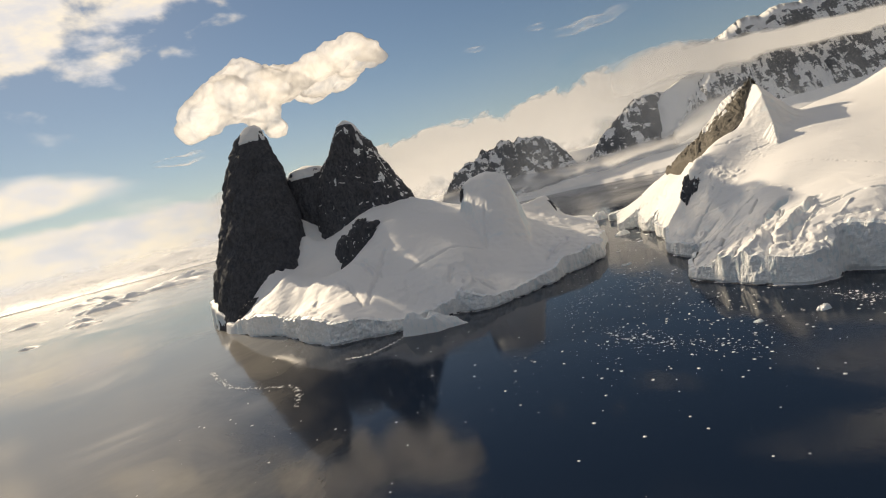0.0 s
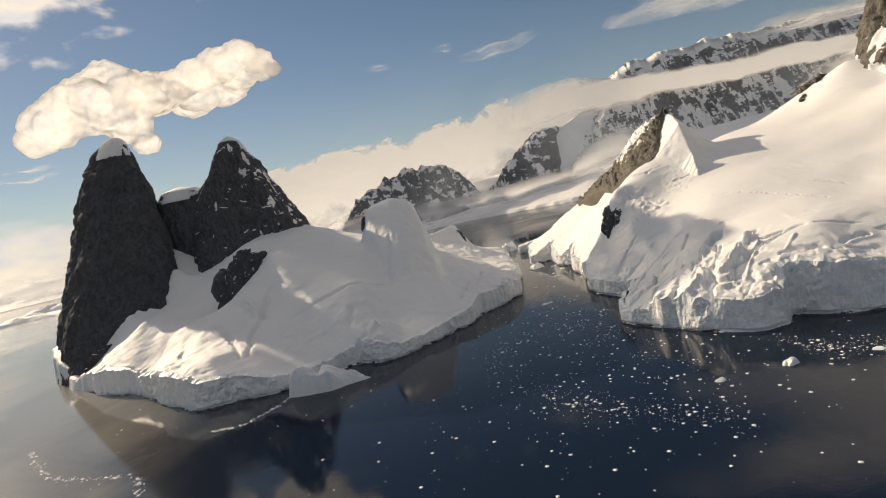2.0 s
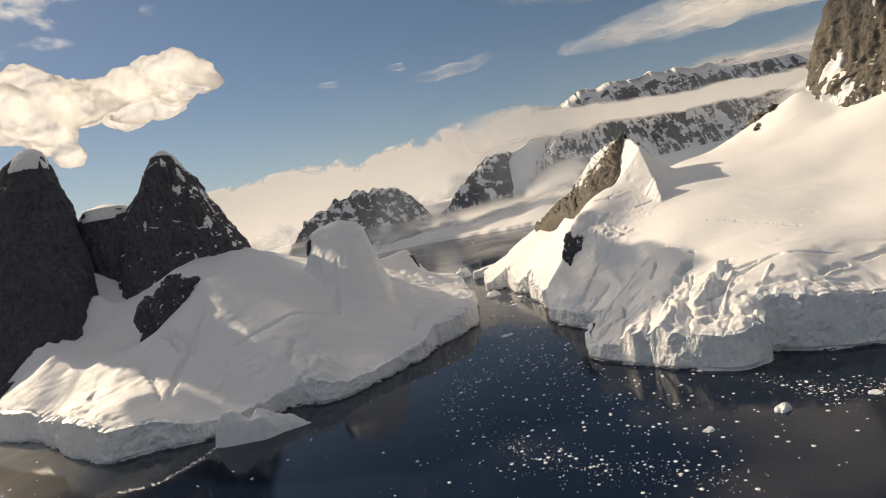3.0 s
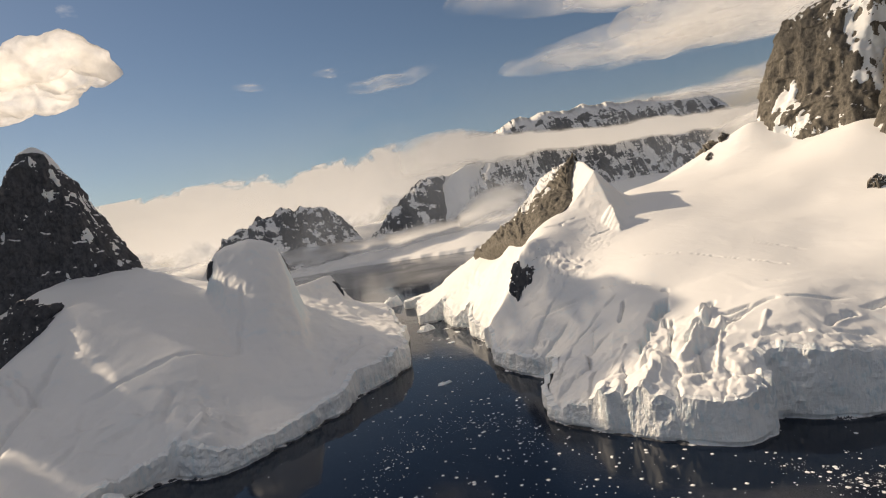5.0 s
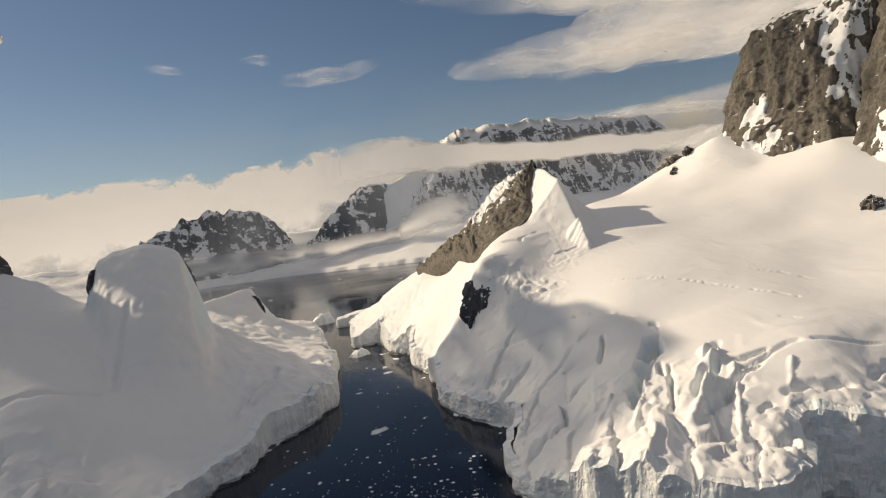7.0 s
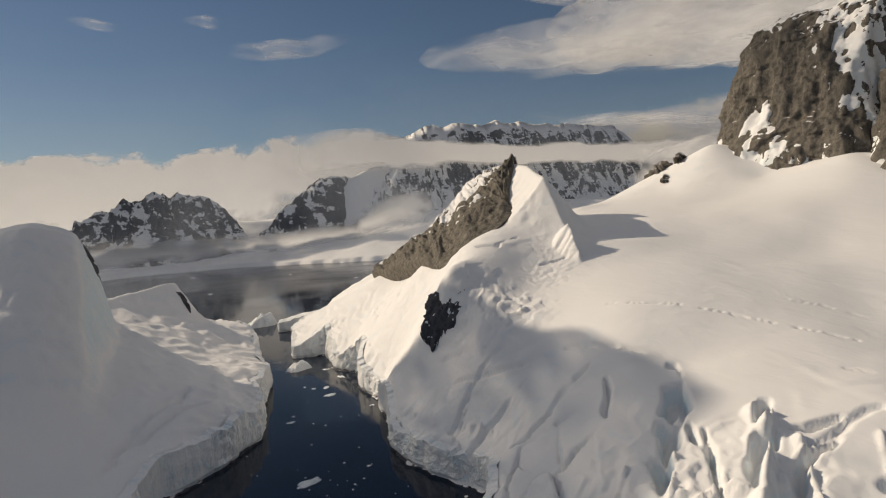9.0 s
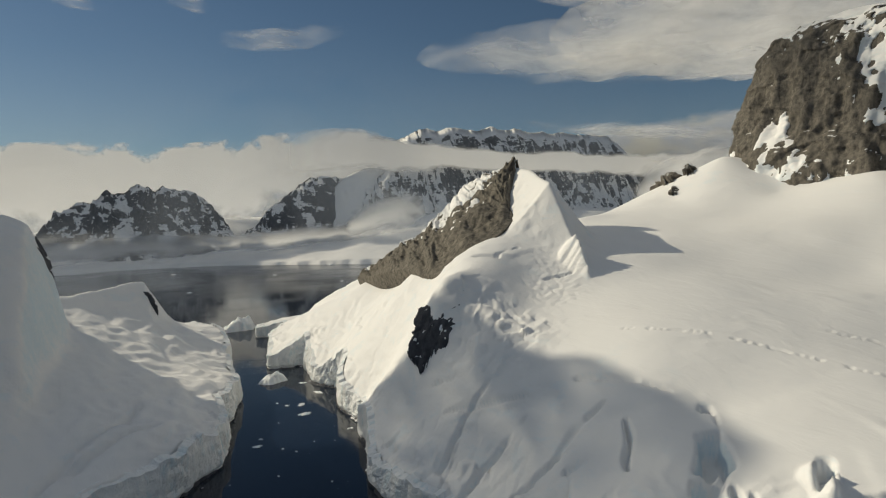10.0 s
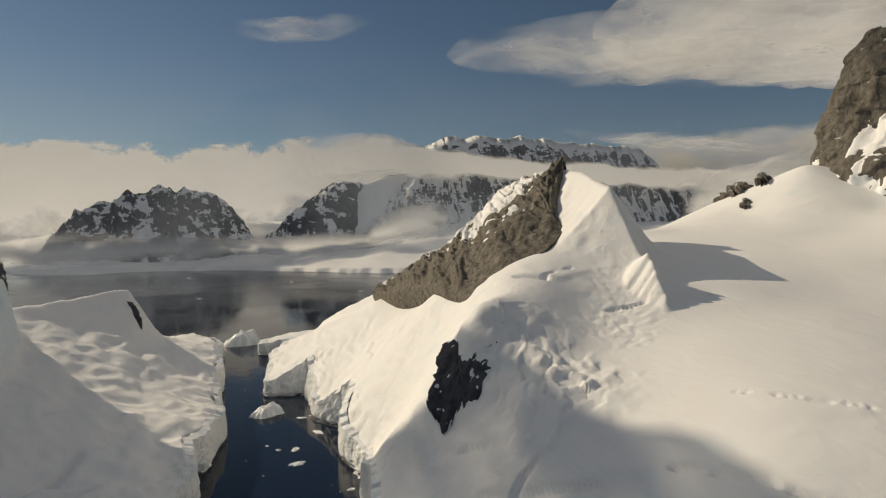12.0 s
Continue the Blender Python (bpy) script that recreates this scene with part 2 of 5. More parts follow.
def cumulus_material():
    """Cumulus: a thick bright skin that lets part of the light through and glows where the sun stands behind it."""
    m = bpy.data.materials.new("cumulus")
    m.use_nodes = True
    k = Nodes(m.node_tree)
    out = k.add("ShaderNodeOutputMaterial")
    p = place_of(k)
    a = k.m("ADD", 0.63, k.m("MULTIPLY", k.m("SUBTRACT", k.noise(p, 0.03, 6, 0.6, 0.4), 0.5), 1.3), clamp=True)
    lit, dif, tra, clear = k.add("ShaderNodeBsdfTranslucent"), k.add("ShaderNodeBsdfDiffuse"), k.add("ShaderNodeBsdfTranslucent"), k.add("ShaderNodeBsdfTransparent")
    for n in (lit, dif, tra):
        n.inputs["Color"].default_value = (0.97, 0.96, 0.95, 1)
    a_s, e_s = radians(SUN_AZ), radians(SUN_EL + 12)
    k.put(lit.inputs["Normal"], k.vec(-math.sin(a_s) * math.cos(e_s), -math.cos(a_s) * math.cos(e_s), -math.sin(e_s)))
    soft, both, mix = k.add("ShaderNodeMixShader"), k.add("ShaderNodeMixShader"), k.add("ShaderNodeMixShader")
    soft.inputs[0].default_value, both.inputs[0].default_value = 0.5, 0.7
    k.put(soft.inputs[1], dif.outputs[0])
    k.put(soft.inputs[2], tra.outputs[0])
    k.put(both.inputs[1], soft.outputs[0])
    k.put(both.inputs[2], lit.outputs[0])
    k.put(mix.inputs[0], a)
    k.put(mix.inputs[1], clear.outputs[0])
    k.put(mix.inputs[2], both.outputs[0])
    k.put(out.inputs["Surface"], mix.outputs[0])
    return m


SNOW = snow_material("snow", 0.55)
CAP = snow_material("cap_snow", 0.2)
FAR_SNOW = snow_material("far_snow", 0.3)
ICE = ice_material("glacier_ice")
ROCK_DARK = rock_material("dark_tower_rock", (0.044, 0.047, 0.056), (0.100, 0.102, 0.112), 0.92, 1.0, 0.12)
ROCK_STREAKED = rock_material("snow_streaked_tower_rock", (0.040, 0.043, 0.052), (0.115, 0.117, 0.128), 0.66, 1.3, 0.28)
ROCK_BROWN = rock_material("brown_cliff_rock", (0.055, 0.051, 0.045), (0.23, 0.208, 0.172), 1.06, 1.6, 0.14)
ROCK_MASSIF = rock_material("massif_rock", (0.060, 0.056, 0.050), (0.19, 0.172, 0.145), 0.74, 1.4, 0.22)
ROCK_FAR_SNOWY = rock_material("far_snowy_rock", (0.050, 0.055, 0.065), (0.12, 0.128, 0.142), 0.48, 0.40, 0.40)
ROCK_FLUTED = rock_material("fluted_far_rock", (0.044, 0.050, 0.062), (0.11, 0.118, 0.134), 0.42, 0.5, 0.36)
ROCK_FAR = rock_material("far_rock", (0.046, 0.052, 0.064), (0.11, 0.120, 0.138), 0.66, 0.55, 0.40)
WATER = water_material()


# ---------------------------------------------------------------- numbers for shapes
PERM = np.random.RandomState(7).permutation(4096)
GRAD = np.random.RandomState(8).normal(size=(4096, 3))
GRAD /= np.linalg.norm(GRAD, axis=1)[:, None]


def perlin(x, y, z=0.0):
    x, y, z = np.broadcast_arrays(np.asarray(x, float), np.asarray(y, float), np.asarray(z, float))
    xi, yi, zi = np.floor(x).astype(int), np.floor(y).astype(int), np.floor(z).astype(int)
    xf, yf, zf = x - xi, y - yi, z - zi
    fade = lambda t: t * t * t * (t * (t * 6 - 15) + 10)
    u, v, w = fade(xf), fade(yf), fade(zf)

    def corner(i, j, l):
        g = GRAD[PERM[(PERM[(PERM[(xi + i) & 4095] + yi + j) & 4095] + zi + l) & 4095]]
        return g[..., 0] * (xf - i) + g[..., 1] * (yf - j) + g[..., 2] * (zf - l)

    lerp = lambda a, b, t: a + (b - a) * t
    low = lerp(lerp(corner(0, 0, 0), corner(1, 0, 0), u), lerp(corner(0, 1, 0), corner(1, 1, 0), u), v)
    high = lerp(lerp(corner(0, 0, 1), corner(1, 0, 1), u), lerp(corner(0, 1, 1), corner(1, 1, 1), u), v)
    return lerp(low, high, w) * 1.5


def fbm(x, y, z=0.0, octaves=4, gain=0.5):
    total, amp, f = 0.0, 1.0, 1.0
    for i in range(octaves):
        total = total + amp * perlin(x * f + 17.3 * i, y * f - 9.1 * i, np.asarray(z) * f + 4.7 * i)
        amp, f = amp * gain, f * 2.03
    return total


def ridged(x, y, z=0.0, octaves=4, gain=0.5):
    total, amp, f = 0.0, 1.0, 1.0
    for i in range(octaves):
        total = total + amp * (1.0 - 2.0 * np.abs(perlin(x * f + 31.7 * i, y * f + 3.9 * i, np.asarray(z) * f - 8.2 * i)))
        amp, f = amp * gain, f * 2.1
    return total


def facets(x, y, tilt):
    """Broken blocks: each cell has its own height and a tilted flat top; also the distance to its edge."""
    xi, yi = np.floor(x).astype(int), np.floor(y).astype(int)
    f1, f2, top = np.full(np.shape(x), 9.0), np.full(np.shape(x), 9.0), np.zeros(np.shape(x))
    for i in (-1, 0, 1):
        for j in (-1, 0, 1):
            h = PERM[(PERM[(xi + i) & 4095] + yi + j + 77) & 4095]
            dx, dy = x - (xi + i + 0.5 + 0.42 * GRAD[h, 0]), y - (yi + j + 0.5 + 0.42 * GRAD[h, 1])
            d = np.hypot(dx, dy)
            near = d < f1
            f2 = np.where(near, f1, np.minimum(f2, d))
            top = np.where(near, h / 4096.0 - 0.5 + tilt * (GRAD[h, 1] * dx + GRAD[h, 2] * dy), top)
            f1 = np.where(near, d, f1)
    return top, f2 - f1


def terraces(x, y, z, high, seed):
    """Height to add so that a slope falls in uneven snow steps about this high."""
    q = z / high + 1.5 * fbm(x / 46 + seed, y / 46, seed, 3) + 0.22 * fbm(x / 15, y / 15, seed, 2)
    f = q - np.floor(q)
    return high * (step(f, 0.40, 0.92) - f)


def step(x, lo, hi):
    t = np.clip((x - lo) / (hi - lo), 0.0, 1.0)
    return t * t * (3 - 2 * t)


def spline(points, spacing, closed=False):
    """A smooth line through a few points, at even steps."""
    p = np.array(points, float)
    n = len(p)
    out = []
    for i in range(n if closed else n - 1):
        idx = [(i + j) % n if closed else min(max(i + j, 0), n - 1) for j in (-1, 0, 1, 2)]
        a, b, c, d = p[idx]
        steps = max(2, int(np.linalg.norm(c - b) / spacing))
        t = (np.arange(steps) / steps)[:, None]
        out.append(0.5 * (2 * b + (c - a) * t + (2 * a - 5 * b + 4 * c - d) * t ** 2 + (3 * b - a - 3 * c + d) * t ** 3))
    if not closed:
        out.append(p[-1:])
    return np.concatenate(out)


def normals_2d(line, closed=False):
    d = (np.roll(line, -1, 0) - np.roll(line, 1, 0)) if closed else np.gradient(line, axis=0)
    d = d / np.maximum(np.linalg.norm(d, axis=1), 1e-6)[:, None]
    return np.stack([d[:, 1], -d[:, 0]], 1)


def shore_distance(x, y, coast):
    """Metres inside a closed coast (minus: outside)."""
    x, y = np.asarray(x, float), np.asarray(y, float)
    shape = x.shape
    px, py = x.ravel(), y.ravel()
    best = np.full(px.shape, 1e12)
    inside = np.zeros(px.shape, bool)
    nxt = np.roll(coast, -1, 0)
    for (ax, ay), (bx, by) in zip(coast, nxt):
        ex, ey = bx - ax, by - ay
        t = np.clip(((px - ax) * ex + (py - ay) * ey) / (ex * ex + ey * ey + 1e-9), 0, 1)
        best = np.minimum(best, (px - ax - t * ex) ** 2 + (py - ay - t * ey) ** 2)
        if ay != by:
            inside ^= ((ay > py) != (by > py)) & (px < (bx - ax) * (py - ay) / (by - ay) + ax)
    d = np.sqrt(best)
    return np.where(inside, d, -d).reshape(shape)


class Relief:
    """A smooth snow surface over the heights of the plan."""

    def __init__(self, heights):
        p = np.array(heights, float)
        self.p = p[:, :2]
        n = len(p)
        a = np.zeros((n + 3, n + 3))
        a[:n, :n] = self.kernel(np.linalg.norm(self.p[:, None] - self.p[None], axis=2)) + np.eye(n) * 0.4
        a[:n, n], a[:n, n + 1:] = 1, self.p
        a[n, :n], a[n + 1:, :n] = 1, self.p.T
        self.w = np.linalg.solve(a, np.concatenate([p[:, 2], np.zeros(3)]))

    @staticmethod
    def kernel(r):
        return np.sqrt(r * r + 45.0)

    def __call__(self, x, y):
        n = len(self.p)
        z = self.w[n] + self.w[n + 1] * x + self.w[n + 2] * y
        for (px, py), w in zip(self.p, self.w):
            z = z + w * self.kernel(np.hypot(x - px, y - py))
        return z


def line_distance(x, y, line):
    """Distance to an open line, and how far along it (0 to 1)."""
    best, along = np.full(np.shape(x), 1e12), np.zeros(np.shape(x))
    n = len(line) - 1
    for i in range(n):
        (ax, ay), (bx, by) = line[i][:2], line[i + 1][:2]
        ex, ey = bx - ax, by - ay
        t = np.clip(((x - ax) * ex + (y - ay) * ey) / (ex * ex + ey * ey + 1e-9), 0, 1)
        d = (x - ax - t * ex) ** 2 + (y - ay - t * ey) ** 2
        along = np.where(d < best, (i + t) / n, along)
        best = np.minimum(best, d)
    return np.sqrt(best), along


# ---------------------------------------------------------------- mesh helpers
def grid_mesh(name, P, wrap=False, uv=False, smooth=True):
    """A mesh over a grid of places P[rows, columns, 3]."""
    r, c = P.shape[:2]
    idx = np.arange(r * c).reshape(r, c)
    if wrap:
        idx = np.concatenate([idx, idx[:, :1]], 1)
    f = np.stack([idx[:-1, :-1], idx[:-1, 1:], idx[1:, 1:], idx[1:, :-1]], -1).reshape(-1, 4)
    me = bpy.data.meshes.new(name)
    me.vertices.add(r * c)
    me.vertices.foreach_set("co", P.reshape(-1).astype(np.float32))
    me.loops.add(f.size)
    me.loops.foreach_set("vertex_index", f.reshape(-1).astype(np.int32))
    me.polygons.add(len(f))
    me.polygons.foreach_set("loop_start", np.arange(0, f.size, 4, dtype=np.int32))
    me.polygons.foreach_set("use_smooth", np.full(len(f), smooth))
    if uv:
        layer = me.uv_layers.new(name="UVMap")
        vv, uu = np.meshgrid(np.linspace(0, 1, r), np.linspace(0, 1, c), indexing="ij")
        flat = np.stack([uu, vv], -1).reshape(-1, 2)[f.reshape(-1)]
        layer.data.foreach_set("uv", flat.reshape(-1).astype(np.float32))
    me.update(calc_edges=True)
    me.validate()
    return me


def part(name, me, mat, parent=None, label=""):
    ob = new(name, me)
    me.materials.append(mat)
    if parent is not None:
        ob.parent = parent
        ob.matrix_parent_inverse = parent.matrix_world.inverted()
    if label:
        ob["label"] = label
    return ob


def empty(name, place, label, category, group="", kind=""):
    ob = new(name)
    ob.location = place
    bpy.context.view_layer.update()
    return tagged(ob, label, category, group, kind)


def axis(*stretches):
    """Grid steps from stretches (from, to, step)."""
    return np.unique(np.concatenate([np.arange(a, b + 1e-6, s) for a, b, s in stretches]))


# ---------------------------------------------------------------- sea
def build_sea():
    r = np.concatenate([np.linspace(0, 900, 31), np.geomspace(1000, 9000, 24)])
    a = np.linspace(0, 2 * np.pi, 97)[:-1]
    P = np.stack([100 + r[:, None] * np.cos(a), 400 + r[:, None] * np.sin(a), np.zeros((len(r), len(a)))], -1)
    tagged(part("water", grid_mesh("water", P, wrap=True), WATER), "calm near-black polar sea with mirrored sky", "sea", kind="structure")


# ---------------------------------------------------------------- the island below the towers
ISLAND_COAST = [(-372, 830), (-345, 770), (-299, 704), (-238, 630), (-194, 589), (-160, 535), (-131, 502), (-91, 491), (-53, 488), (-14, 506), (17, 494), (50, 511), (80, 533),
                (101, 557), (130, 582), (157, 610), (165, 648), (178, 678), (191, 736), (202, 812), (212, 868), (215, 950), (120, 1010), (-60, 1030), (-250, 1010), (-370, 920)]
ISLAND_HEIGHTS = [(-241, 735, 62), (-205, 745, 58), (-187, 790, 80), (-205, 815, 118), (-192, 780, 92), (-150, 715, 66), (-138, 668, 46), (-78, 678, 90), (-57, 845, 116), (-112, 765, 104), (-150, 768, 86), (-75, 745, 98),
                  (-36, 784, 104), (-8, 715, 84), (40, 650, 54), (31, 601, 43), (4, 588, 50), (124, 607, 26), (-3, 530, 22), (135, 820, 48), (189, 875, 20), (182, 735, 15), (160, 625, 17),
                  (100, 572, 18), (50, 525, 16), (-58, 503, 12), (-130, 512, 24), (-95, 505, 19), (-188, 596, 22), (-228, 642, 30), (-155, 610, 46), (-118, 620, 54), (-75, 590, 40), (-205, 665, 52), (-180, 640, 46), (-290, 715, 12), (0, 960, 20), (-200, 980, 20)]


def shore_line(coast, seed, rough, spacing=2.0):
    line = spline(coast, spacing, closed=True)
    n = normals_2d(line, closed=True)
    off = fbm(line[:, 0] / 38 + seed, line[:, 1] / 38, 0.0, 4, 0.55) * rough
    return line + n * off[:, None]


ISLAND_LINE = shore_line(ISLAND_COAST, 3.0, 5.0)
island_base = Relief(ISLAND_HEIGHTS)
ISLAND_CRACKS = [[(-60, 575), (-20, 585), (10, 592), (32, 601)], [(127, 639), (118, 612), (100, 592), (82, 553)], [(-128, 600), (-112, 570), (-100, 540), (-96, 520)], [(32, 601), (40, 640), (48, 668)],
                 [(-120, 640), (-100, 610), (-90, 590)], [(-108, 635), (-88, 605), (-80, 585)], [(94, 575), (104, 586), (114, 596), (133, 604)], [(-7, 560), (-10, 548), (-13, 534)], [(-72, 640), (-84, 600), (-92, 560), (-90, 520)]]


def island_height(x, y):
    z = island_base(x, y)
    # the rounded snow dome with its steep sides
    dx, dy = np.where(x < 60, (x - 60) / 38.0, (x - 60) / 31.0), np.maximum(y - 726, 0) / 52.0
    fore = np.log1p(np.exp(np.clip((708 - y) / 6.0, -30, 30))) * 6.0
    r = np.sqrt(dx * dx + dy * dy) * (1 + 0.08 * step(fore, 0, 60)) + 0.07 * fbm(x / 22, y / 22)
    dome = 122.5 - 15.0 * r * r - 120.0 * np.maximum(r - 0.74, 0.0) ** 1.2 - 0.82 * fore + 1.8 * fbm(x / 16, y / 16, 4.0, 3, 0.5)
    z = z + np.log1p(np.exp(np.clip((dome - z) / 7.0, -30, 30))) * 7.0 - 3.0 * np.exp(-r * r)
    z = z + 4.0 * np.exp(-(((x - 55) / 20) ** 2 + ((y - 655) / 38) ** 2)) - 4.0 * np.exp(-(((x - 36) / 9) ** 2 + ((y - 640) / 40) ** 2))
    d, t = line_distance(x, y, [(88, 786), (118, 812), (147, 833)])
    arm = 62.0 + 6.0 * t - np.where(63 * (y - 812) - 48 * (x - 118) < 0, 0.75, 0.9) * d - 1.1 * np.maximum(x - 149, 0)
    z = z + np.log1p(np.exp(np.clip((arm - z) / 4.5, -30, 12))) * 4.5
    z = z + step(x, 60, 110) * (1.5 * fbm(x / 22, y / 22, 6.0, 3) + 0.9 * (ridged(x / 16, y / 24, 3.0, 2) - 0.3))
    # lumps and wind ridges, terraces on the west side, broken ice along the front
    z = z + 2.4 * fbm(x / 60, y / 60, 1.0) + 0.35 * fbm(x / 14, y / 14, 5.0)
    run = np.exp(-(((x - 45) / 55) ** 2 + ((y - 640) / 50) ** 2))
    z = z + run * 0.8 * (ridged((x + 0.25 * y) / 24 + 0.3 * fbm(x / 20, y / 20), y / 90, 4.0, 3) - 0.3)
    west = step(-x, 145, 175) * step(-y, -690, -650)
    z = z + west * 0.35 * ridged(x / 34 + 0.5 * fbm(x / 30, y / 30), (y + 0.5 * x) / 20, 2.0, 3, 0.4)
    fall = np.exp(-(((x - 8) / 20) ** 2 + ((y - 525) / 30) ** 2)) + 0.8 * np.exp(-(((x + 155) / 14) ** 2 + ((y - 545) / 26) ** 2)) + 0.5 * np.exp(-(((x + 45) / 25) ** 2 + ((y - 535) / 25) ** 2))
    top, rim = facets(x / 9 + 0.3 * fbm(x / 12, y / 12), y / 13, 0.7)
    z = z + 8.0 * np.exp(-((np.abs(x - 6) / 14) ** 3 + (np.abs(y - 512) / 20) ** 3)) * step(y, 494, 500)
    z = z + fall * (top * 4.5 - 1.8 * (1 - step(rim, 0.0, 0.12)) + 0.9 * fbm(x / 5, y / 5, 2.0, 4, 0.6))
    low = 1 - step(line_distance(x, y, ISLAND_COAST[2:21])[0], 25, 80)
    z = z + (0.06 + 0.16 * low * step(x, -70, -20)) * step(fbm(x / 55, y / 55, 12.0, 2), -0.35, 0.3) * terraces(x, y, z, 9.0, 3.0)
    edge, _ = line_distance(x, y, ISLAND_COAST[2:21])
    top, rim = facets(x / 6 + 0.3 * fbm(x / 9, y / 9), y / 6, 0.5)
    z = z + (1 - step(edge, 4, 16)) * step(fbm(x / 40, y / 40, 9.0, 2), -0.25, 0.35) * (top * 1.8 - 0.8 * (1 - step(rim, 0.0, 0.15)) + 0.4 * fbm(x / 4, y / 4, 3.0, 3))
    z = z + 0.3 * (ridged((x - 0.5 * y) / 30 + 0.4 * fbm(x / 40, y / 40), (y + 0.4 * x) / 85, 7.0, 3, 0.55) - 0.4) * step(fbm(x / 70, y / 70, 31.0, 2), -0.4, 0.4)
    for line in ISLAND_CRACKS:
        d, t = line_distance(x + 2.0 * fbm(x / 9, y / 9), y + 2.0 * fbm(x / 9, y / 9, 8.0), line)
        z = z - 2.8 * (1 - step(d, 0.5, 2.6)) * step(t, 0, 0.15) * (1 - step(t, 0.85, 1.0))
    return z


def land_sheet(name, xs, ys, coast, height, label, category):
    X, Y = np.meshgrid(xs, ys)
    sd = shore_distance(X, Y, coast)
    Z = height(X, Y) * step(sd, 0.2, 2.4) - 5.0 * (1 - step(sd, -4.0, 0.4))
    return tagged(part(name, grid_mesh(name, np.stack([X, Y, Z], -1)), SNOW), label, category, kind="structure")


def ice_cliff(name, line, height, parent, seed, rows=18):
    """The broken ice front along a stretch of shore: from below the water up to the snow's edge."""
    n = normals_2d(line)
    s = np.concatenate([[0], np.cumsum(np.linalg.norm(np.diff(line, axis=0), axis=1))])
    inner = line - n * 3.0
    top = np.maximum(height(inner[:, 0], inner[:, 1]), 1.0) + 0.3
    v = np.linspace(0, 1, rows)
    z = -1.5 + (top + 1.5) * v[:, None]
    S = np.broadcast_to(s, z.shape)
    calm = step(fbm(S / 60 + seed, 0.0, seed, 2), -0.35, 0.35)
    out = 0.8 + 2.4 * fbm(S / 26 + seed, z / 60, seed, 3) + 0.5 * (ridged(S / 19 + seed, z / 22, 3.3, 3) - 0.4) + calm * (1.0 * fbm(S / 7, z / 6, seed, 4, 0.6) + 0.5 * (ridged(S / 9, z / 8, seed, 3, 0.6) - 0.3)) + 0.25 * fbm(S / 2.2, z / 2.6, seed, 3)
    out = out - 0.06 * z - 3.6 * step(v[:, None], 0.94, 1.0) - 1.3 * (1 - step(z, 0.2, 2.2))
    P = np.stack([line[:, 0] + n[:, 0] * out, line[:, 1] + n[:, 1] * out, z], -1)
    return part(name, grid_mesh(name, P, smooth=False), ICE, parent, "broken blue-white ice front")


def shore_rock(name, line, parent, seed):
    """Dark wet rock bared along the waterline."""
    n = normals_2d(line)
    s = np.concatenate([[0], np.cumsum(np.linalg.norm(np.diff(line, axis=0), axis=1))])
    v = np.linspace(0, 1, 6)[:, None]
    S = np.broadcast_to(s, (6, len(s)))
    keep = fbm(S / 35 + seed, seed, 0.0, 3)
    z = -0.8 + (0.9 + 2.4 * np.clip(keep + 0.15, -0.2, 1.0) + 0.9 * fbm(S / 4, v * 2, seed, 3)) * v
    off = 3.6 - 4.0 * v + 1.2 * fbm(S / 5 + seed, v * 2, seed, 3)
    P = np.stack([line[:, 0] + n[:, 0] * off, line[:, 1] + n[:, 1] * off, z], -1)
    return part(name, grid_mesh(name, P), ROCK_DARK, parent, "dark wet rock at the waterline")


def stretch_of(line, a, b):
    """The part of a closed line from the place nearest to a up to the place nearest to b."""
    i = int(np.argmin(np.hypot(*(line - np.array(a)).T)))
    j = int(np.argmin(np.hypot(*(line - np.array(b)).T)))
    return line[i:j + 1] if i <= j else np.concatenate([line[i:], line[:j + 1]])


def finer(line, spacing):
    s = np.concatenate([[0], np.cumsum(np.linalg.norm(np.diff(line, axis=0), axis=1))])
    q = np.arange(0, s[-1], spacing)
    return np.stack([np.interp(q, s, line[:, 0]), np.interp(q, s, line[:, 1])], 1)


def build_island():
    xs, ys = axis((-400, 235, 1.5)), axis((470, 760, 1.4), (762, 900, 2.0), (904, 1050, 7.0))
    isle = land_sheet("island_snowfield", xs, ys, ISLAND_LINE, island_height, "snow-covered rocky island with rounded snow dome", "snowfield")
    edge = finer(stretch_of(ISLAND_LINE, (-270, 670), (215, 940)), 1.0)
    ice_cliff("ice_cliff", edge, island_height, isle, 1.0)
    shore_rock("shore_rock", edge, isle, 2.0)


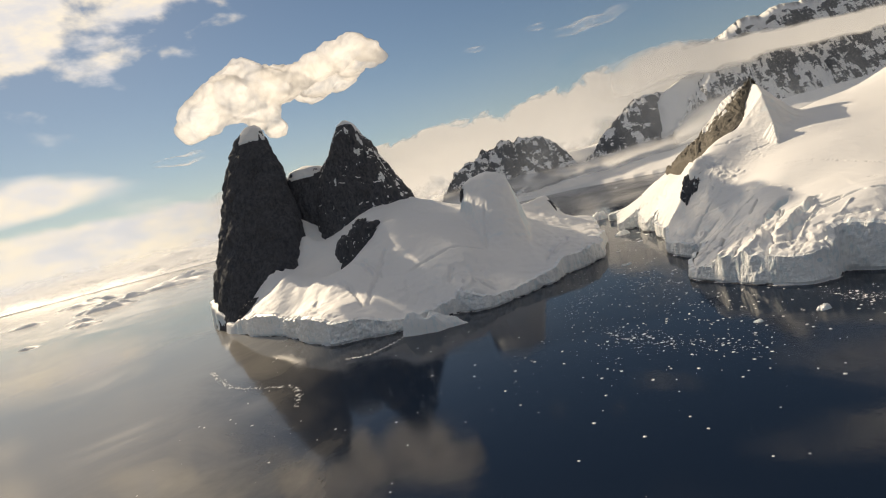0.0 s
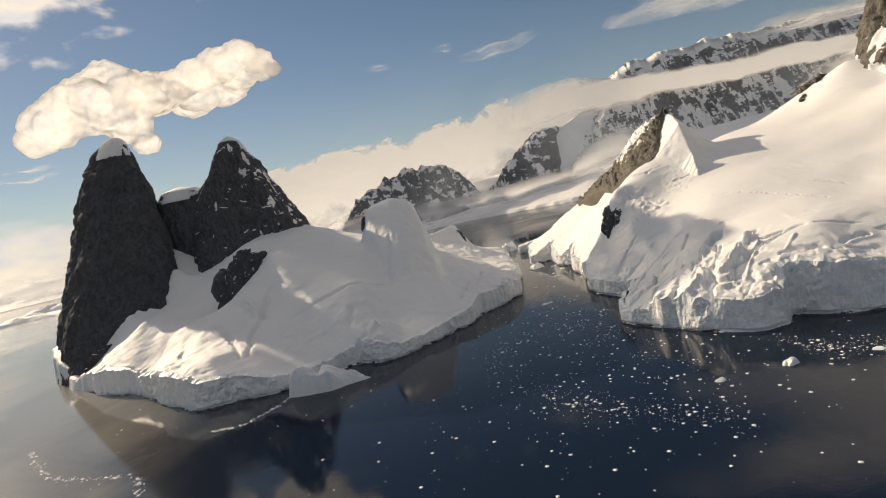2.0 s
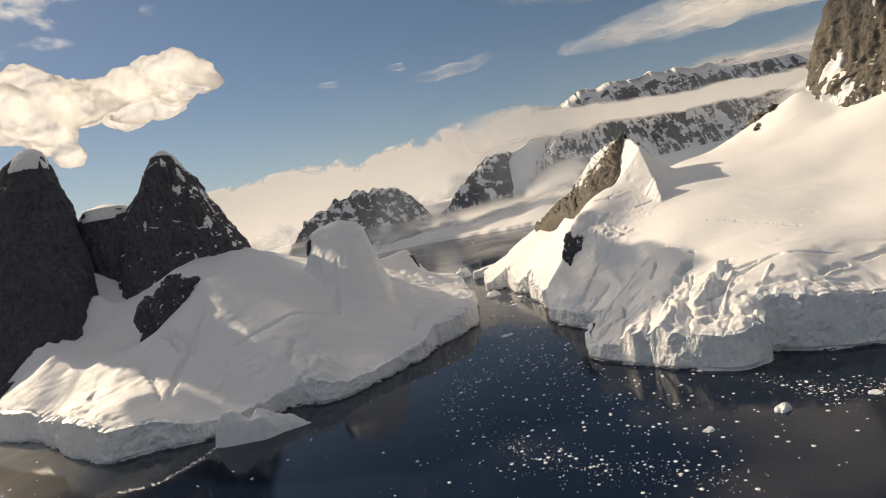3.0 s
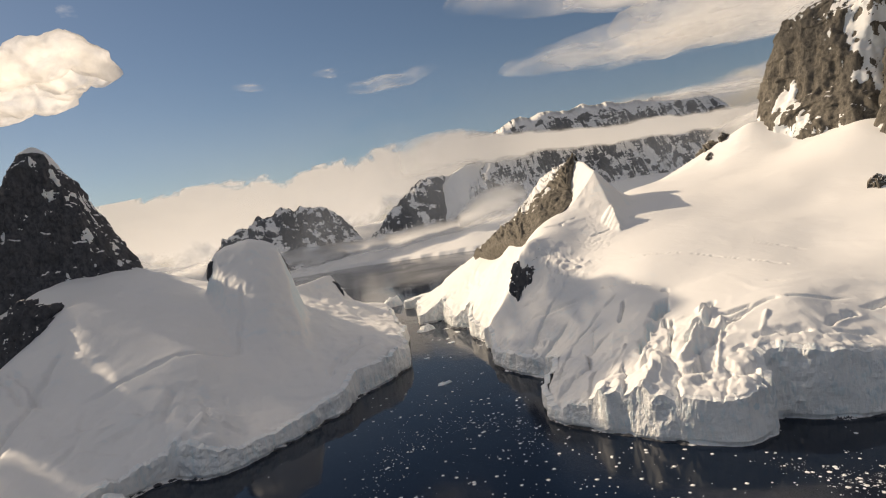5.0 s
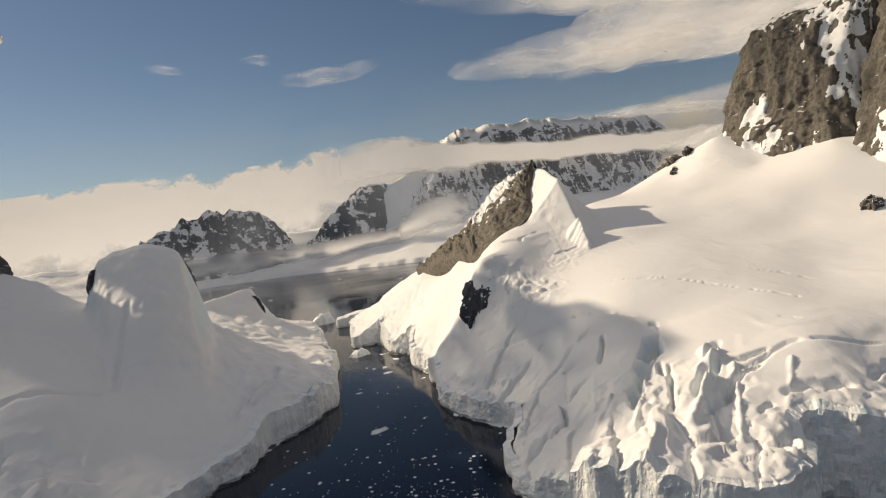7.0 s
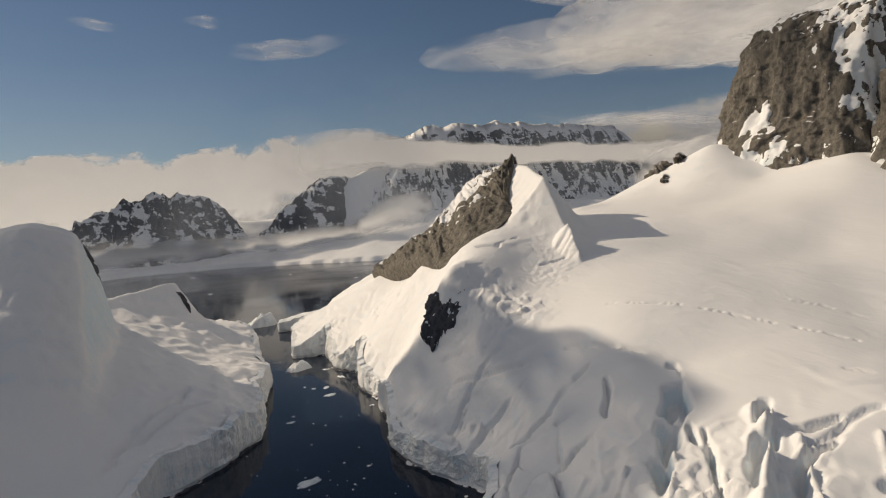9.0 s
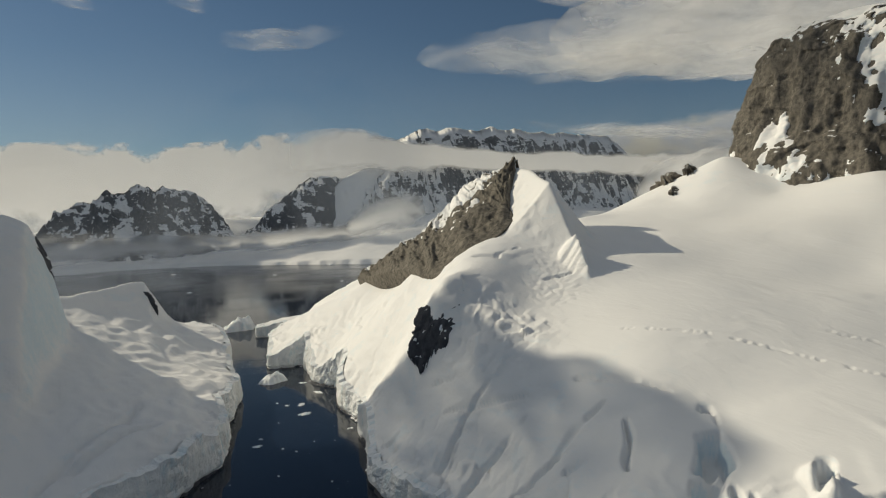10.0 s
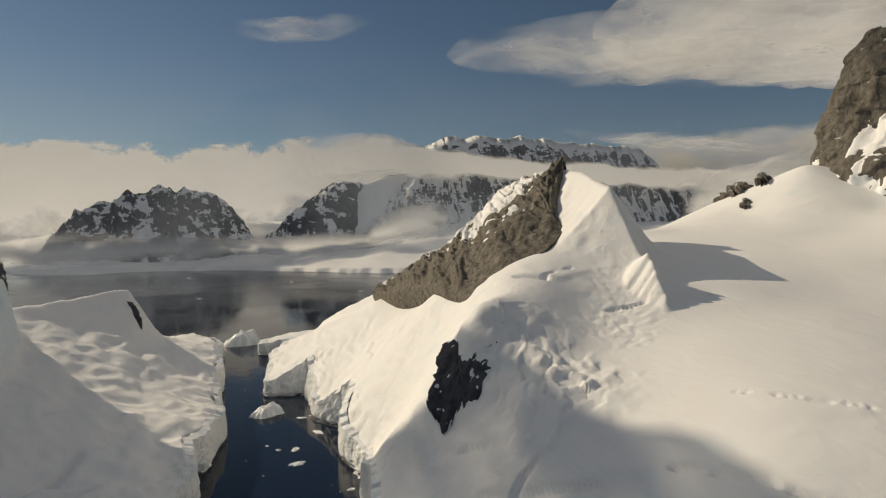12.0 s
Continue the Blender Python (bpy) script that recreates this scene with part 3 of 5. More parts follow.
# ---------------------------------------------------------------- rock towers
def tower_places(knots, na, nz, seed, rib, rough, boxy=3.0, grow=0.0, lo=None, shear=0.0):
    """Places on a steep tower: knots of (z, x0, x1, y0, y1), from foot to top."""
    k = np.array(knots, float)
    z = np.linspace(k[0, 0] if lo is None else lo, k[-1, 0], nz)
    x0, x1, y0, y1 = (np.interp(z, k[:, 0], k[:, i]) for i in (1, 2, 3, 4))
    a = np.linspace(0, 2 * np.pi, na, endpoint=False)
    r = 1.0 / (np.abs(np.cos(a)) ** boxy + np.abs(np.sin(a)) ** boxy) ** (1 / boxy)
    hx, hy = (x1 - x0)[:, None] / 2 + grow, (y1 - y0)[:, None] / 2 + grow
    X = (x0 + x1)[:, None] / 2 + hx * r * np.cos(a)
    Y = (y0 + y1)[:, None] / 2 + hy * r * np.sin(a)
    X = X + shear * hy * r * np.sin(a)
    Z = np.broadcast_to(z[:, None], X.shape)
    size = np.minimum(1.0, np.minimum(hx, hy) / 18.0)
    d = rib * (ridged(X / 40 + seed, Y / 40, Z / 190, 3, 0.5) - 0.5) + rough * (0.9 * fbm(X / 15 + seed, Y / 15, Z / 55, 3, 0.55) + 0.35 * ridged(X / 9 + seed, Y / 9, Z / 20, 3, 0.55))
    d = d + rough * 0.5 * np.round(1.6 * fbm(X / 26, Y / 26, Z / 26 + seed, 2))
    d = d * size
    X = X + d * np.cos(a)
    Y = Y + d * np.sin(a)
    Z = Z + rough * 0.3 * fbm(X / 9, Y / 9, seed, 3) * size
    return np.stack([X, Y, Z], -1)


def rock_tower(label, knots, seed, mat, rib=5.0, rough=3.0, na=300, nz=190, cap=None, boxy=3.0, shear=0.0, drift=None):
    """drift: where snow lies on the face, as a function of the places, above 0 for snow."""
    k = knots[0]
    ob = empty("rock_tower", ((k[1] + k[2]) / 2, (k[3] + k[4]) / 2, k[0]), label, "rock tower")
    P = tower_places(knots, na, nz, seed, rib, rough, boxy, shear=shear)
    part("rock_face", grid_mesh("rock_face", P, wrap=True), mat, ob)
    if drift is not None:
        Q = tower_places(knots, na, nz, seed, rib * 0.95, rough * 0.45, boxy, shear=shear)
        mid = Q.mean(axis=1, keepdims=True)
        out = Q - mid
        out[..., 2] = 0
        out /= np.maximum(np.linalg.norm(out, axis=-1), 1e-3)[..., None]
        lies = drift(Q[..., 0], Q[..., 1], Q[..., 2])
        Q = Q + out * (np.clip(lies * 4.0, -14.0, 0.5) + np.clip((lies - 0.7) * 0.8, 0.0, 1.0))[..., None]
        part("snow_gully", grid_mesh("snow_gully", Q, wrap=True), CAP, ob, "steep snow filling gullies and ledges")
    if cap is not None:
        P = tower_places(knots, 120, 30, seed + 2, rib * 0.35, rough * 0.35, 2.2, 1.3, lo=cap, shear=shear)
        P[..., 2] += 1.6
        P[0, :, 2] -= 2.5
        part("snow_cap", grid_mesh("snow_cap", P, wrap=True), CAP, ob, "rounded cap of packed snow")
    return ob


def shoulder_snow(x, y, z):
    """Broken snow on the sloping right shoulder and the foot of the second tower."""
    band = 1.3 - np.abs(z - (212 - 1.05 * (x + 105))) / 11.0
    spots = 2.6 * (fbm(x / 16, y / 16, z / 20, 4, 0.6) - 0.42) * step(x, -140, -90)
    edge = 2.2 * fbm(x / 9, y / 9, z / 12 + 3, 4, 0.65)
    return np.maximum(np.where(x > -112, band, -2) + edge - 0.6, spots * 1.6 - 0.2)


def build_towers():
    rock_tower("tall near-black rock tower with a snow cap", [
        (-6, -356, -222, 702, 908), (60, -349, -224, 735, 915), (100, -338, -219, 760, 916), (147, -324, -218, 788, 912), (180, -313, -222, 805, 905),
        (218, -300, -232, 824, 898), (240, -284, -239, 838, 888), (256, -273, -241, 846, 880), (264, -267, -242, 852, 873), (269, -259, -247, 858, 867)], 1.7, ROCK_DARK, cap=246, shear=-0.40)
    rock_tower("dark snow-streaked rock tower with a sloping shoulder", [
        (50, -200, -30, 775, 900), (84, -191, -38, 785, 900), (115, -182, -45, 795, 895), (147, -174, -61, 805, 890), (185, -159, -80, 812, 880),
        (205, -143, -89, 815, 868), (222, -129, -97, 818, 852), (234, -121, -103, 822, 842), (239, -113, -109, 828, 834)], 5.2, ROCK_STREAKED, cap=219, boxy=2.4, drift=shoulder_snow)
    rock_tower("low snow-topped rock block between two towers", [
        (60, -225, -150, 815, 890), (150, -220, -155, 825, 885), (176, -216, -159, 828, 880), (187, -208, -166, 832, 872), (192, -190, -185, 848, 856)], 8.8, ROCK_STREAKED, 3.0, 2.2, 160, 90, cap=176)


# ---------------------------------------------------------------- the peninsula
COAST_P = [(262, 915), (250, 893), (264, 878), (268, 858), (248, 828), (234, 800), (222, 768), (236, 758), (250, 752), (236, 706), (246, 677), (231, 644), (228, 614), (207, 565), (200, 520), (209, 482),
           (188, 456), (173, 428), (184, 391), (207, 351), (228, 346), (241, 358), (265, 334), (310, 312), (420, 280), (700, 220), (1300, 150), (1500, 900), (900, 860), (600, 850), (420, 880), (320, 930)]
HEIGHTS_P = [(285, 474, 65), (317, 408, 59), (350, 408, 60), (262, 434, 48), (245, 446, 46), (278, 369, 46), (236, 359, 30), (207, 357, 18), (190, 382, 19), (178, 426, 9), (196, 447, 16), (251, 394, 42),
             (219, 387, 30), (214, 482, 16), (206, 525, 14), (248, 523, 56), (273, 530, 68), (250, 572, 72), (227, 560, 33), (212, 570, 14), (234, 614, 16), (300, 750, 62), (264, 903, 12), (280, 868, 18), (292, 810, 38),
             (226, 762, 10), (240, 700, 12), (280, 645, 74), (247, 560, 77), (277, 587, 87), (305, 588, 98), (245, 546, 61)]
HEIGHTS_Q = [(345, 500, 80), (420, 450, 80), (542, 490, 132), (535, 545, 122), (553, 600, 154), (580, 645, 146), (505, 612, 122), (450, 560, 104), (430, 650, 106), (540, 420, 104), (400, 350, 64), (290, 335, 30), (700, 500, 150), (700, 700, 130),
             (900, 300, 80), (1100, 600, 160), (378, 534, 92), (390, 600, 102), (600, 820, 60), (420, 860, 25), (350, 720, 70), (350, 850, 18), (322, 542, 84), (290, 548, 78), (600, 300, 70)]
SHORE_P = shore_line(COAST_P, 9.0, 4.0)
peninsula_base = Relief(HEIGHTS_P + HEIGHTS_Q)
CREST = [(285, 830, 33), (308, 771, 65), (328, 720, 92), (337, 686, 113), (350, 680, 128), (357, 658, 138), (360, 635, 143), (352, 612, 140), (336, 578, 129), (327, 553, 97), (322, 540, 87)]
CREVASSES = [([(264, 438), (249, 426), (232, 417), (212, 405)], 5.2, 9), ([(245, 453), (236, 444), (224, 433)], 1.5, 4), ([(240, 410), (228, 400), (217, 391)], 1.5, 5), ([(262, 402), (245, 395), (224, 385)], 3.4, 7),
             ([(268, 594), (274, 583), (287, 568), (307, 569)], 2.2, 2.6), ([(292, 545), (303, 541), (314, 536)], 1.2, 1.6), ([(242, 386), (255, 381), (270, 378), (282, 368), (300, 356)], 1.9, 1.5), ([(228, 368), (240, 366), (252, 363), (262, 354), (285, 338)], 2.6, 2.6),
             ([(256, 379), (240, 382), (220, 379)], 2.6, 6), ([(225, 469), (238, 467), (250, 463)], 2.4, 2.2), ([(209, 509), (225, 513), (240, 513)], 1.8, 3),
             ([(203, 493), (220, 493), (238, 489)], 2.6, 4), ([(215, 472), (232, 466)], 2.2, 4), ([(225, 461), (231, 447)], 2.0, 3), ([(270, 352), (285, 352), (320, 345)], 2.2, 4),
             ([(229, 543), (238, 522)], 1.5, 2.0), ([(224, 526), (233, 510), (243, 493)], 1.7, 2.5), ([(252, 488), (258, 467), (261, 446)], 1.5, 2.0), ([(241, 415), (235, 410), (230, 401)], 1.8, 5.0), ([(265, 381), (254, 387), (251, 396)], 2.2, 4.0)]
PITS = [[(281, 482), (287, 468), (296, 454), (303, 433), (307, 415), (312, 397)], [(332, 431), (337, 419), (339, 405)], [(290, 392), (292, 386)]]
SHARDS = [([(253, 398), (232, 386), (214, 380)], 6.0), ([(243, 420), (222, 408), (205, 398)], 3.0), ([(248, 386), (232, 374), (220, 366)], 2.5), ([(262, 372), (246, 364), (236, 360)], 1.5), ([(216, 420), (202, 414), (192, 410)], 1.5), ([(321, 544), (318, 537), (315, 530)], 8.0)]
FRONT = [(196, 452), (180, 441), (173, 426), (184, 391), (207, 351), (228, 346), (241, 358)]


def peninsula_height(x, y):
    z = peninsula_base(x, y)
    line = [c[:2] for c in CREST]
    d, t = line_distance(x, y, line)
    crest = np.interp(t, np.linspace(0, 1, len(CREST)), [c[2] for c in CREST])
    west = 50 * (y - 771) + 130 * (x - 308) < 0
    ridge = crest - np.where(west, 1.15 + 1.9 * (1 - step(t, 0.52, 0.64)), 1.1) * d - 0.004 * d * d
    ridge = ridge + (2.6 * fbm(x / 22, y / 22, 3.0, 3) + 0.8 * fbm(x / 6, y / 6, 9.0, 2)) * step(d, 1.0, 12.0)
    gap = ridge - z
    z = z + np.where(gap > 20, gap, np.log1p(np.exp(np.clip(gap / 5.0, -30, 4.0))) * 5.0)
    z = z + 1.8 * fbm(x / 70, y / 70, 2.0, 2)
    # broken ice where the glacier falls into the sea
    near, _ = line_distance(x, y, FRONT)
    fall, lip = (1 - step(near, 16, 34)) * (1 - step(x, 224, 240)), 1 - step(near, 9, 22)
    wob = 5.0 * fbm(x / 18, y / 18, 4.0)
    top, rim = facets((0.83 * x + 0.55 * y) / 24 + wob * 0.05, (-0.55 * x + 0.83 * y) / 14 + wob * 0.05, 0.8)
    z = z + fall * np.clip(z / 24, 0.3, 1.1) * (top * 6.0 - 1.8 * (1 - step(rim, 0.0, 0.12)))
    down, across = -0.92 * x - 0.38 * y, -0.38 * x + 0.92 * y
    ribs = (1 - step(near, 34, 62)) * step(z, 8, 18) * step(-y, -440, -426) * step(y, 366, 384) * (1 - step(x, 236, 256))
    z = z + ribs * (2.5 * (ridged(across / 24 + 0.2 * wob, down / 80, 3.0, 2, 0.45) - 0.45) + 0.3 * fbm(across / 6, down / 16, 5.0, 3, 0.6))
    top, rim = facets(x / 8 + wob * 0.08, y / 8 + 4.0, 0.8)
    rough = step(fbm(x / 26, y / 26, 14.0, 2), -0.25, 0.3)
    z = z + lip * np.clip(z / 20, 0.35, 1.1) * rough * (top * 2.6 - 0.6 * (1 - step(rim, 0.0, 0.10)) + 0.3 * fbm(x / 4, y / 4, 2.0, 4, 0.6))
    edge, _ = line_distance(x, y, COAST_P[:24])
    top, rim = facets(x / 5.5 + wob * 0.06, y / 5.5, 0.6)
    z = z + (1 - step(edge, 4, 20)) * (0.35 + 0.65 * rough) * (top * 1.9 - 0.5 * (1 - step(rim, 0.0, 0.15)) + 0.4 * fbm(x / 4, y / 4, 3.0, 4))
    rub = np.exp(-(((x - 248) / 13) ** 2 + ((y - 530) / 17) ** 2)) + 0.8 * np.exp(-(((x - 263) / 10) ** 2 + ((y - 520) / 14) ** 2))
    top, rim = facets(x / 5.0, y / 5.0 + 0.4 * fbm(x / 7, y / 7), 0.9)
    z = z + rub * (top * 1.7 - 0.6 * (1 - step(rim, 0.0, 0.12)) + 0.6 * fbm(x / 3.5, y / 3.5, 7.0, 4, 0.6))
    # avalanche rubble on the shaded flank of the pyramid
    spill = np.exp(-(((x - 296) / 17) ** 2 + ((y - 534) / 17) ** 2)) + 0.6 * np.exp(-(((x - 312) / 10) ** 2 + ((y - 556) / 14) ** 2))
    z = z + np.minimum(spill, 1.0) * step(spill, 0.2, 0.5) * (0.45 * fbm(x / 2.6, y / 2.6, 11.0, 3, 0.7) + 0.3 * (ridged(x / 5.0 + 0.3 * y / 5.0, y / 9.0, 5.0, 2) - 0.4))
    rum = np.exp(-(((x - 264) / 22) ** 2 + ((y - 672) / 55) ** 2)) + 0.8 * np.exp(-(((x - 258) / 12) ** 2 + ((y - 548) / 16) ** 2)) + 0.9 * np.exp(-(((x - 218) / 14) ** 2 + ((y - 500) / 34) ** 2))
    top, rim = facets((x + 0.4 * y) / 13 + 0.5 * fbm(x / 14, y / 14), (y - 0.4 * x) / 10, 0.6)
    z = z + rum * (top * 2.4 - 0.7 * (1 - step(rim, 0.0, 0.12)) + 0.5 * fbm(x / 4, y / 4, 8.0, 3))
    slope = (1 - step(edge, 30, 75)) + 0.6 * np.exp(-(((x - 290) / 28) ** 2 + ((y - 560) / 26) ** 2))
    z = z + 0.18 * np.minimum(slope, 1.0) * step(fbm(x / 45, y / 45, 22.0, 2), -0.5, 0.2) * step(z, 2.0, 8.0) * terraces(x, y, z, 8.0, 5.0)
    for line in PITS:
        d, t = line_distance(x + 0.8 * fbm(x / 6, y / 6), y, line)
        z = z - 0.55 * (1 - step(d, 0.3, 1.2)) * step(np.sin(t * 130 + 3 * np.sin(t * 37)), -0.2, 0.3)
    # upright blades of ice between the crevasses
    for pts, high in SHARDS:
        d, t = line_distance(x + 0.8 * fbm(x / 7, y / 7, 1.0, 2), y, pts)
        side = (pts[1][0] - pts[0][0]) * (y - pts[0][1]) - (pts[1][1] - pts[0][1]) * (x - pts[0][0])
        z = z + np.maximum(high * (1 - 0.6 * t) * (0.8 + 0.35 * ridged(t * 4, high, 0.0, 2)) - np.where(side > 0, 2.6, 1.0) * d, 0.0)
    for pts, w, depth in CREVASSES:
        j = 1.6 * fbm(x / 14, y / 14, 3.0, 2)
        d, t = line_distance(x + j, y - j, pts)
        width = w * (0.35 + 0.65 * np.sin(np.pi * np.clip(t, 0.02, 0.98)))
        z = z - depth * (1 - step(d, (0.5 if w > 3 else 0.1) * width, width)) * step(t, 0, 0.12) * (1 - step(t, 0.88, 1.0)) * step(fbm(x / 13, y / 13, 40.0, 2), -0.45, -0.1)
    z = z + 0.35 * (ridged((x + 0.6 * y) / 26 + 0.3 * fbm(x / 30, y / 30), (y - 0.6 * x) / 70, 7.0, 3, 0.55) - 0.4) * step(fbm(x / 60, y / 60, 33.0, 2), -0.4, 0.4)
    return z


def build_peninsula():
    xs = axis((160, 198, 1.1), (199, 332, 0.75), (333, 400, 1.2), (403, 560, 4), (568, 1500, 14))
    ys = axis((140, 305, 9), (308, 334, 1.1), (335, 585, 0.8), (586, 640, 1.2), (642, 930, 2.2))
    land = land_sheet("peninsula_snowfield", xs, ys, SHORE_P, peninsula_height, "glacier-covered peninsula with crevasses and a snow plateau", "glacier")
    edge = finer(stretch_of(SHORE_P, (262, 915), (420, 280)), 0.9)
    ice_cliff("ice_cliff", edge, peninsula_height, land, 4.0)
    shore_rock("shore_rock", edge, land, 6.0)
    return land


def rock_cliff():
    """The bare rock flank under the crest of the snow pyramid."""
    u = np.linspace(0, 1, 230)
    crest = spline(CREST[1:7], 1.0)
    s = np.linspace(0, 1, len(crest))
    top = np.stack([np.interp(u, s, crest[:, i]) for i in range(3)], -1)
    top[:, 2] += -1.0 + 2.5 * fbm(u * 9, 2.0) + 2.4 * ridged(u * 17, 5.0, 0.0, 3) * step(u, 0.1, 0.3) + 3.0 * step(u, 0.9, 1.0)
    foot = spline([(303, 773, 60), (292, 722, 68), (283, 660, 77), (274, 606, 77), (282, 592, 85), (303, 587, 98), (322, 594, 108), (331, 608, 116), (345, 622, 128), (357, 632, 142)], 1.0)
    s = np.linspace(0, 1, len(foot))
    low = np.stack([np.interp(u, s, foot[:, i]) for i in range(3)], -1)
    v = np.linspace(0, 1, 70)[:, None, None]
    P = low[None] * (1 - v) + top[None] * v
    out = np.array([-0.5, -0.25, 0.8])
    bulge = 3.0 * np.sin(np.pi * v[..., 0]) + 3.4 * (ridged(u[None, :] * 9 + 0.8 * v[..., 0], v[..., 0] * 1.3, 2.0, 5, 0.62) - 0.4) + 1.6 * fbm(u[None, :] * 14, v[..., 0] * 7, 4.0, 5, 0.65)
    bulge = 0.8 * bulge * np.minimum(1, 6 * v[..., 0])
    P = P + bulge[..., None] * out
    P = np.concatenate([P[:1] + np.array([5.0, 3.0, -12.0]), P], 0)
    back = P[-1:] + np.array([7.0, 4.0, -5.0])
    P = np.concatenate([P, back, back + np.array([6.0, 3.0, -25.0])], 0)
    ob = empty("rock_cliff", (300, 690, 62), "bare grey-brown rock cliff below a snow-edged crest", "cliff")
    part("rock_face", grid_mesh("rock_face", P), ROCK_BROWN, ob)
    Q = P[1:71]
    vv, uu = v[..., 0], u[None, :]
    snow = (vv - 0.90 + 0.08 * np.sin(uu * 9 + 1) + 0.20 * np.exp(-((uu - 0.62) / 0.14) ** 2)) / 0.12 + 3.0 * fbm(Q[..., 1] / 9, Q[..., 2] / 11, Q[..., 0] / 9, 4, 0.6) - 3.0 * step(uu, 0.9, 1.0)
    Q = Q + np.clip(snow * 0.8, -3.0, 0.9)[..., None] * out
    Q = np.concatenate([Q, Q[-1:] + np.array([4.0, 2.5, 1.0]), back + np.array([3.0, 2.0, -6.0])], 0)
    part("snow_edge", grid_mesh("snow_edge", Q), CAP, ob, "ragged snow along the cliff's upper edge")
    return ob


def rock_outcrop(label, centre, ru, rv, turn, thick, height, seed, mat=None, jag=0.35, na=90, nr=26):
    """Bare rock showing through the snow: it follows the slope and stands a little proud of it."""
    a = np.linspace(0, 2 * np.pi, na, endpoint=False)
    edge = 1 + jag * fbm(np.cos(a) * 2.2 + seed, np.sin(a) * 2.2, seed, 4, 0.65)
    r = np.linspace(0.02, 1, nr)[:, None]
    pu, pv = r * edge * ru * np.cos(a), r * edge * rv * np.sin(a)
    c, s = math.cos(radians(turn)), math.sin(radians(turn))
    X, Y = centre[0] + pu * c - pv * s, centre[1] + pu * s + pv * c
    Z = height(X, Y)
    e = 1.5
    gx, gy = (height(X + e, Y) - height(X - e, Y)) / (2 * e), (height(X, Y + e) - height(X, Y - e)) / (2 * e)
    n = np.stack([-gx, -gy, np.ones_like(gx)], -1)
    n /= np.linalg.norm(n, axis=-1)[..., None]
    lift = thick * (1 - r ** 4) + 1.3 * thick * (ridged(X / 7 + seed, Y / 7, Z / 16, 4, 0.65) - 0.2) * (1 - r ** 4) - 1.2 * step(r, 0.9, 1.0)
    P = np.stack([X, Y, Z], -1) + n * lift[..., None]
    return tagged(part("rock_outcrop", grid_mesh("rock_outcrop", P, wrap=True), mat or ROCK_BROWN), label, "rock outcrop")


def rock_bluff(label, centre, u, v, half_u, half_v, thick, seed, mat, jag=0.4, lean=0.0, taper=0.0, na=150, nr=34):
    """A steep bare rock face: a jagged outline in the plane of u and v, its rim sunk into the snow."""
    u, v = np.array(u, float), np.array(v, float)
    u, v = u / np.linalg.norm(u), v / np.linalg.norm(v)
    n = np.cross(u, v)
    n /= np.linalg.norm(n)
    a = np.linspace(0, 2 * np.pi, na, endpoint=False)
    edge = 1 + jag * fbm(np.cos(a) * 1.6 + seed, np.sin(a) * 1.6, seed, 2) + jag * 0.55 * ridged(np.cos(a) * 5 + seed, np.sin(a) * 3, seed, 3)
    r = np.linspace(0.02, 1, nr)[:, None]
    pu, pv = r * edge * half_u * np.cos(a), r * edge * half_v * np.sin(a)
    pu = pu * (1 + taper * np.clip(pv / half_v, -1.3, 1.3)) + lean * pv
    P = np.array(centre) + pu[..., None] * u + pv[..., None] * v
    lift = thick * (1 - r ** 3) + 0.35 * thick * (ridged(pu / 9 + seed, pv / 22, 0.0, 4, 0.6) - 0.2) * (1 - r ** 6) - 5.0 * step(r, 0.88, 1.0)
    P = P + lift[..., None] * n
    ob = empty("rock_outcrop", centre, label, "rock outcrop")
    part("rock_face", grid_mesh("rock_face", P, wrap=True), mat, ob)
    lie = 1.6 * (fbm(pu / 4 + seed, pv / 4, seed, 4, 0.65) - 0.66)
    Q = P + np.clip(lie, -1.5, 0.5)[..., None] * n - (1 - step(r, 0.0, 0.06))[..., None] * n * 2
    part("snow_patch", grid_mesh("snow_patch", Q[:-3], wrap=True), CAP, ob, "small patches of snow caught on rock")
    return ob


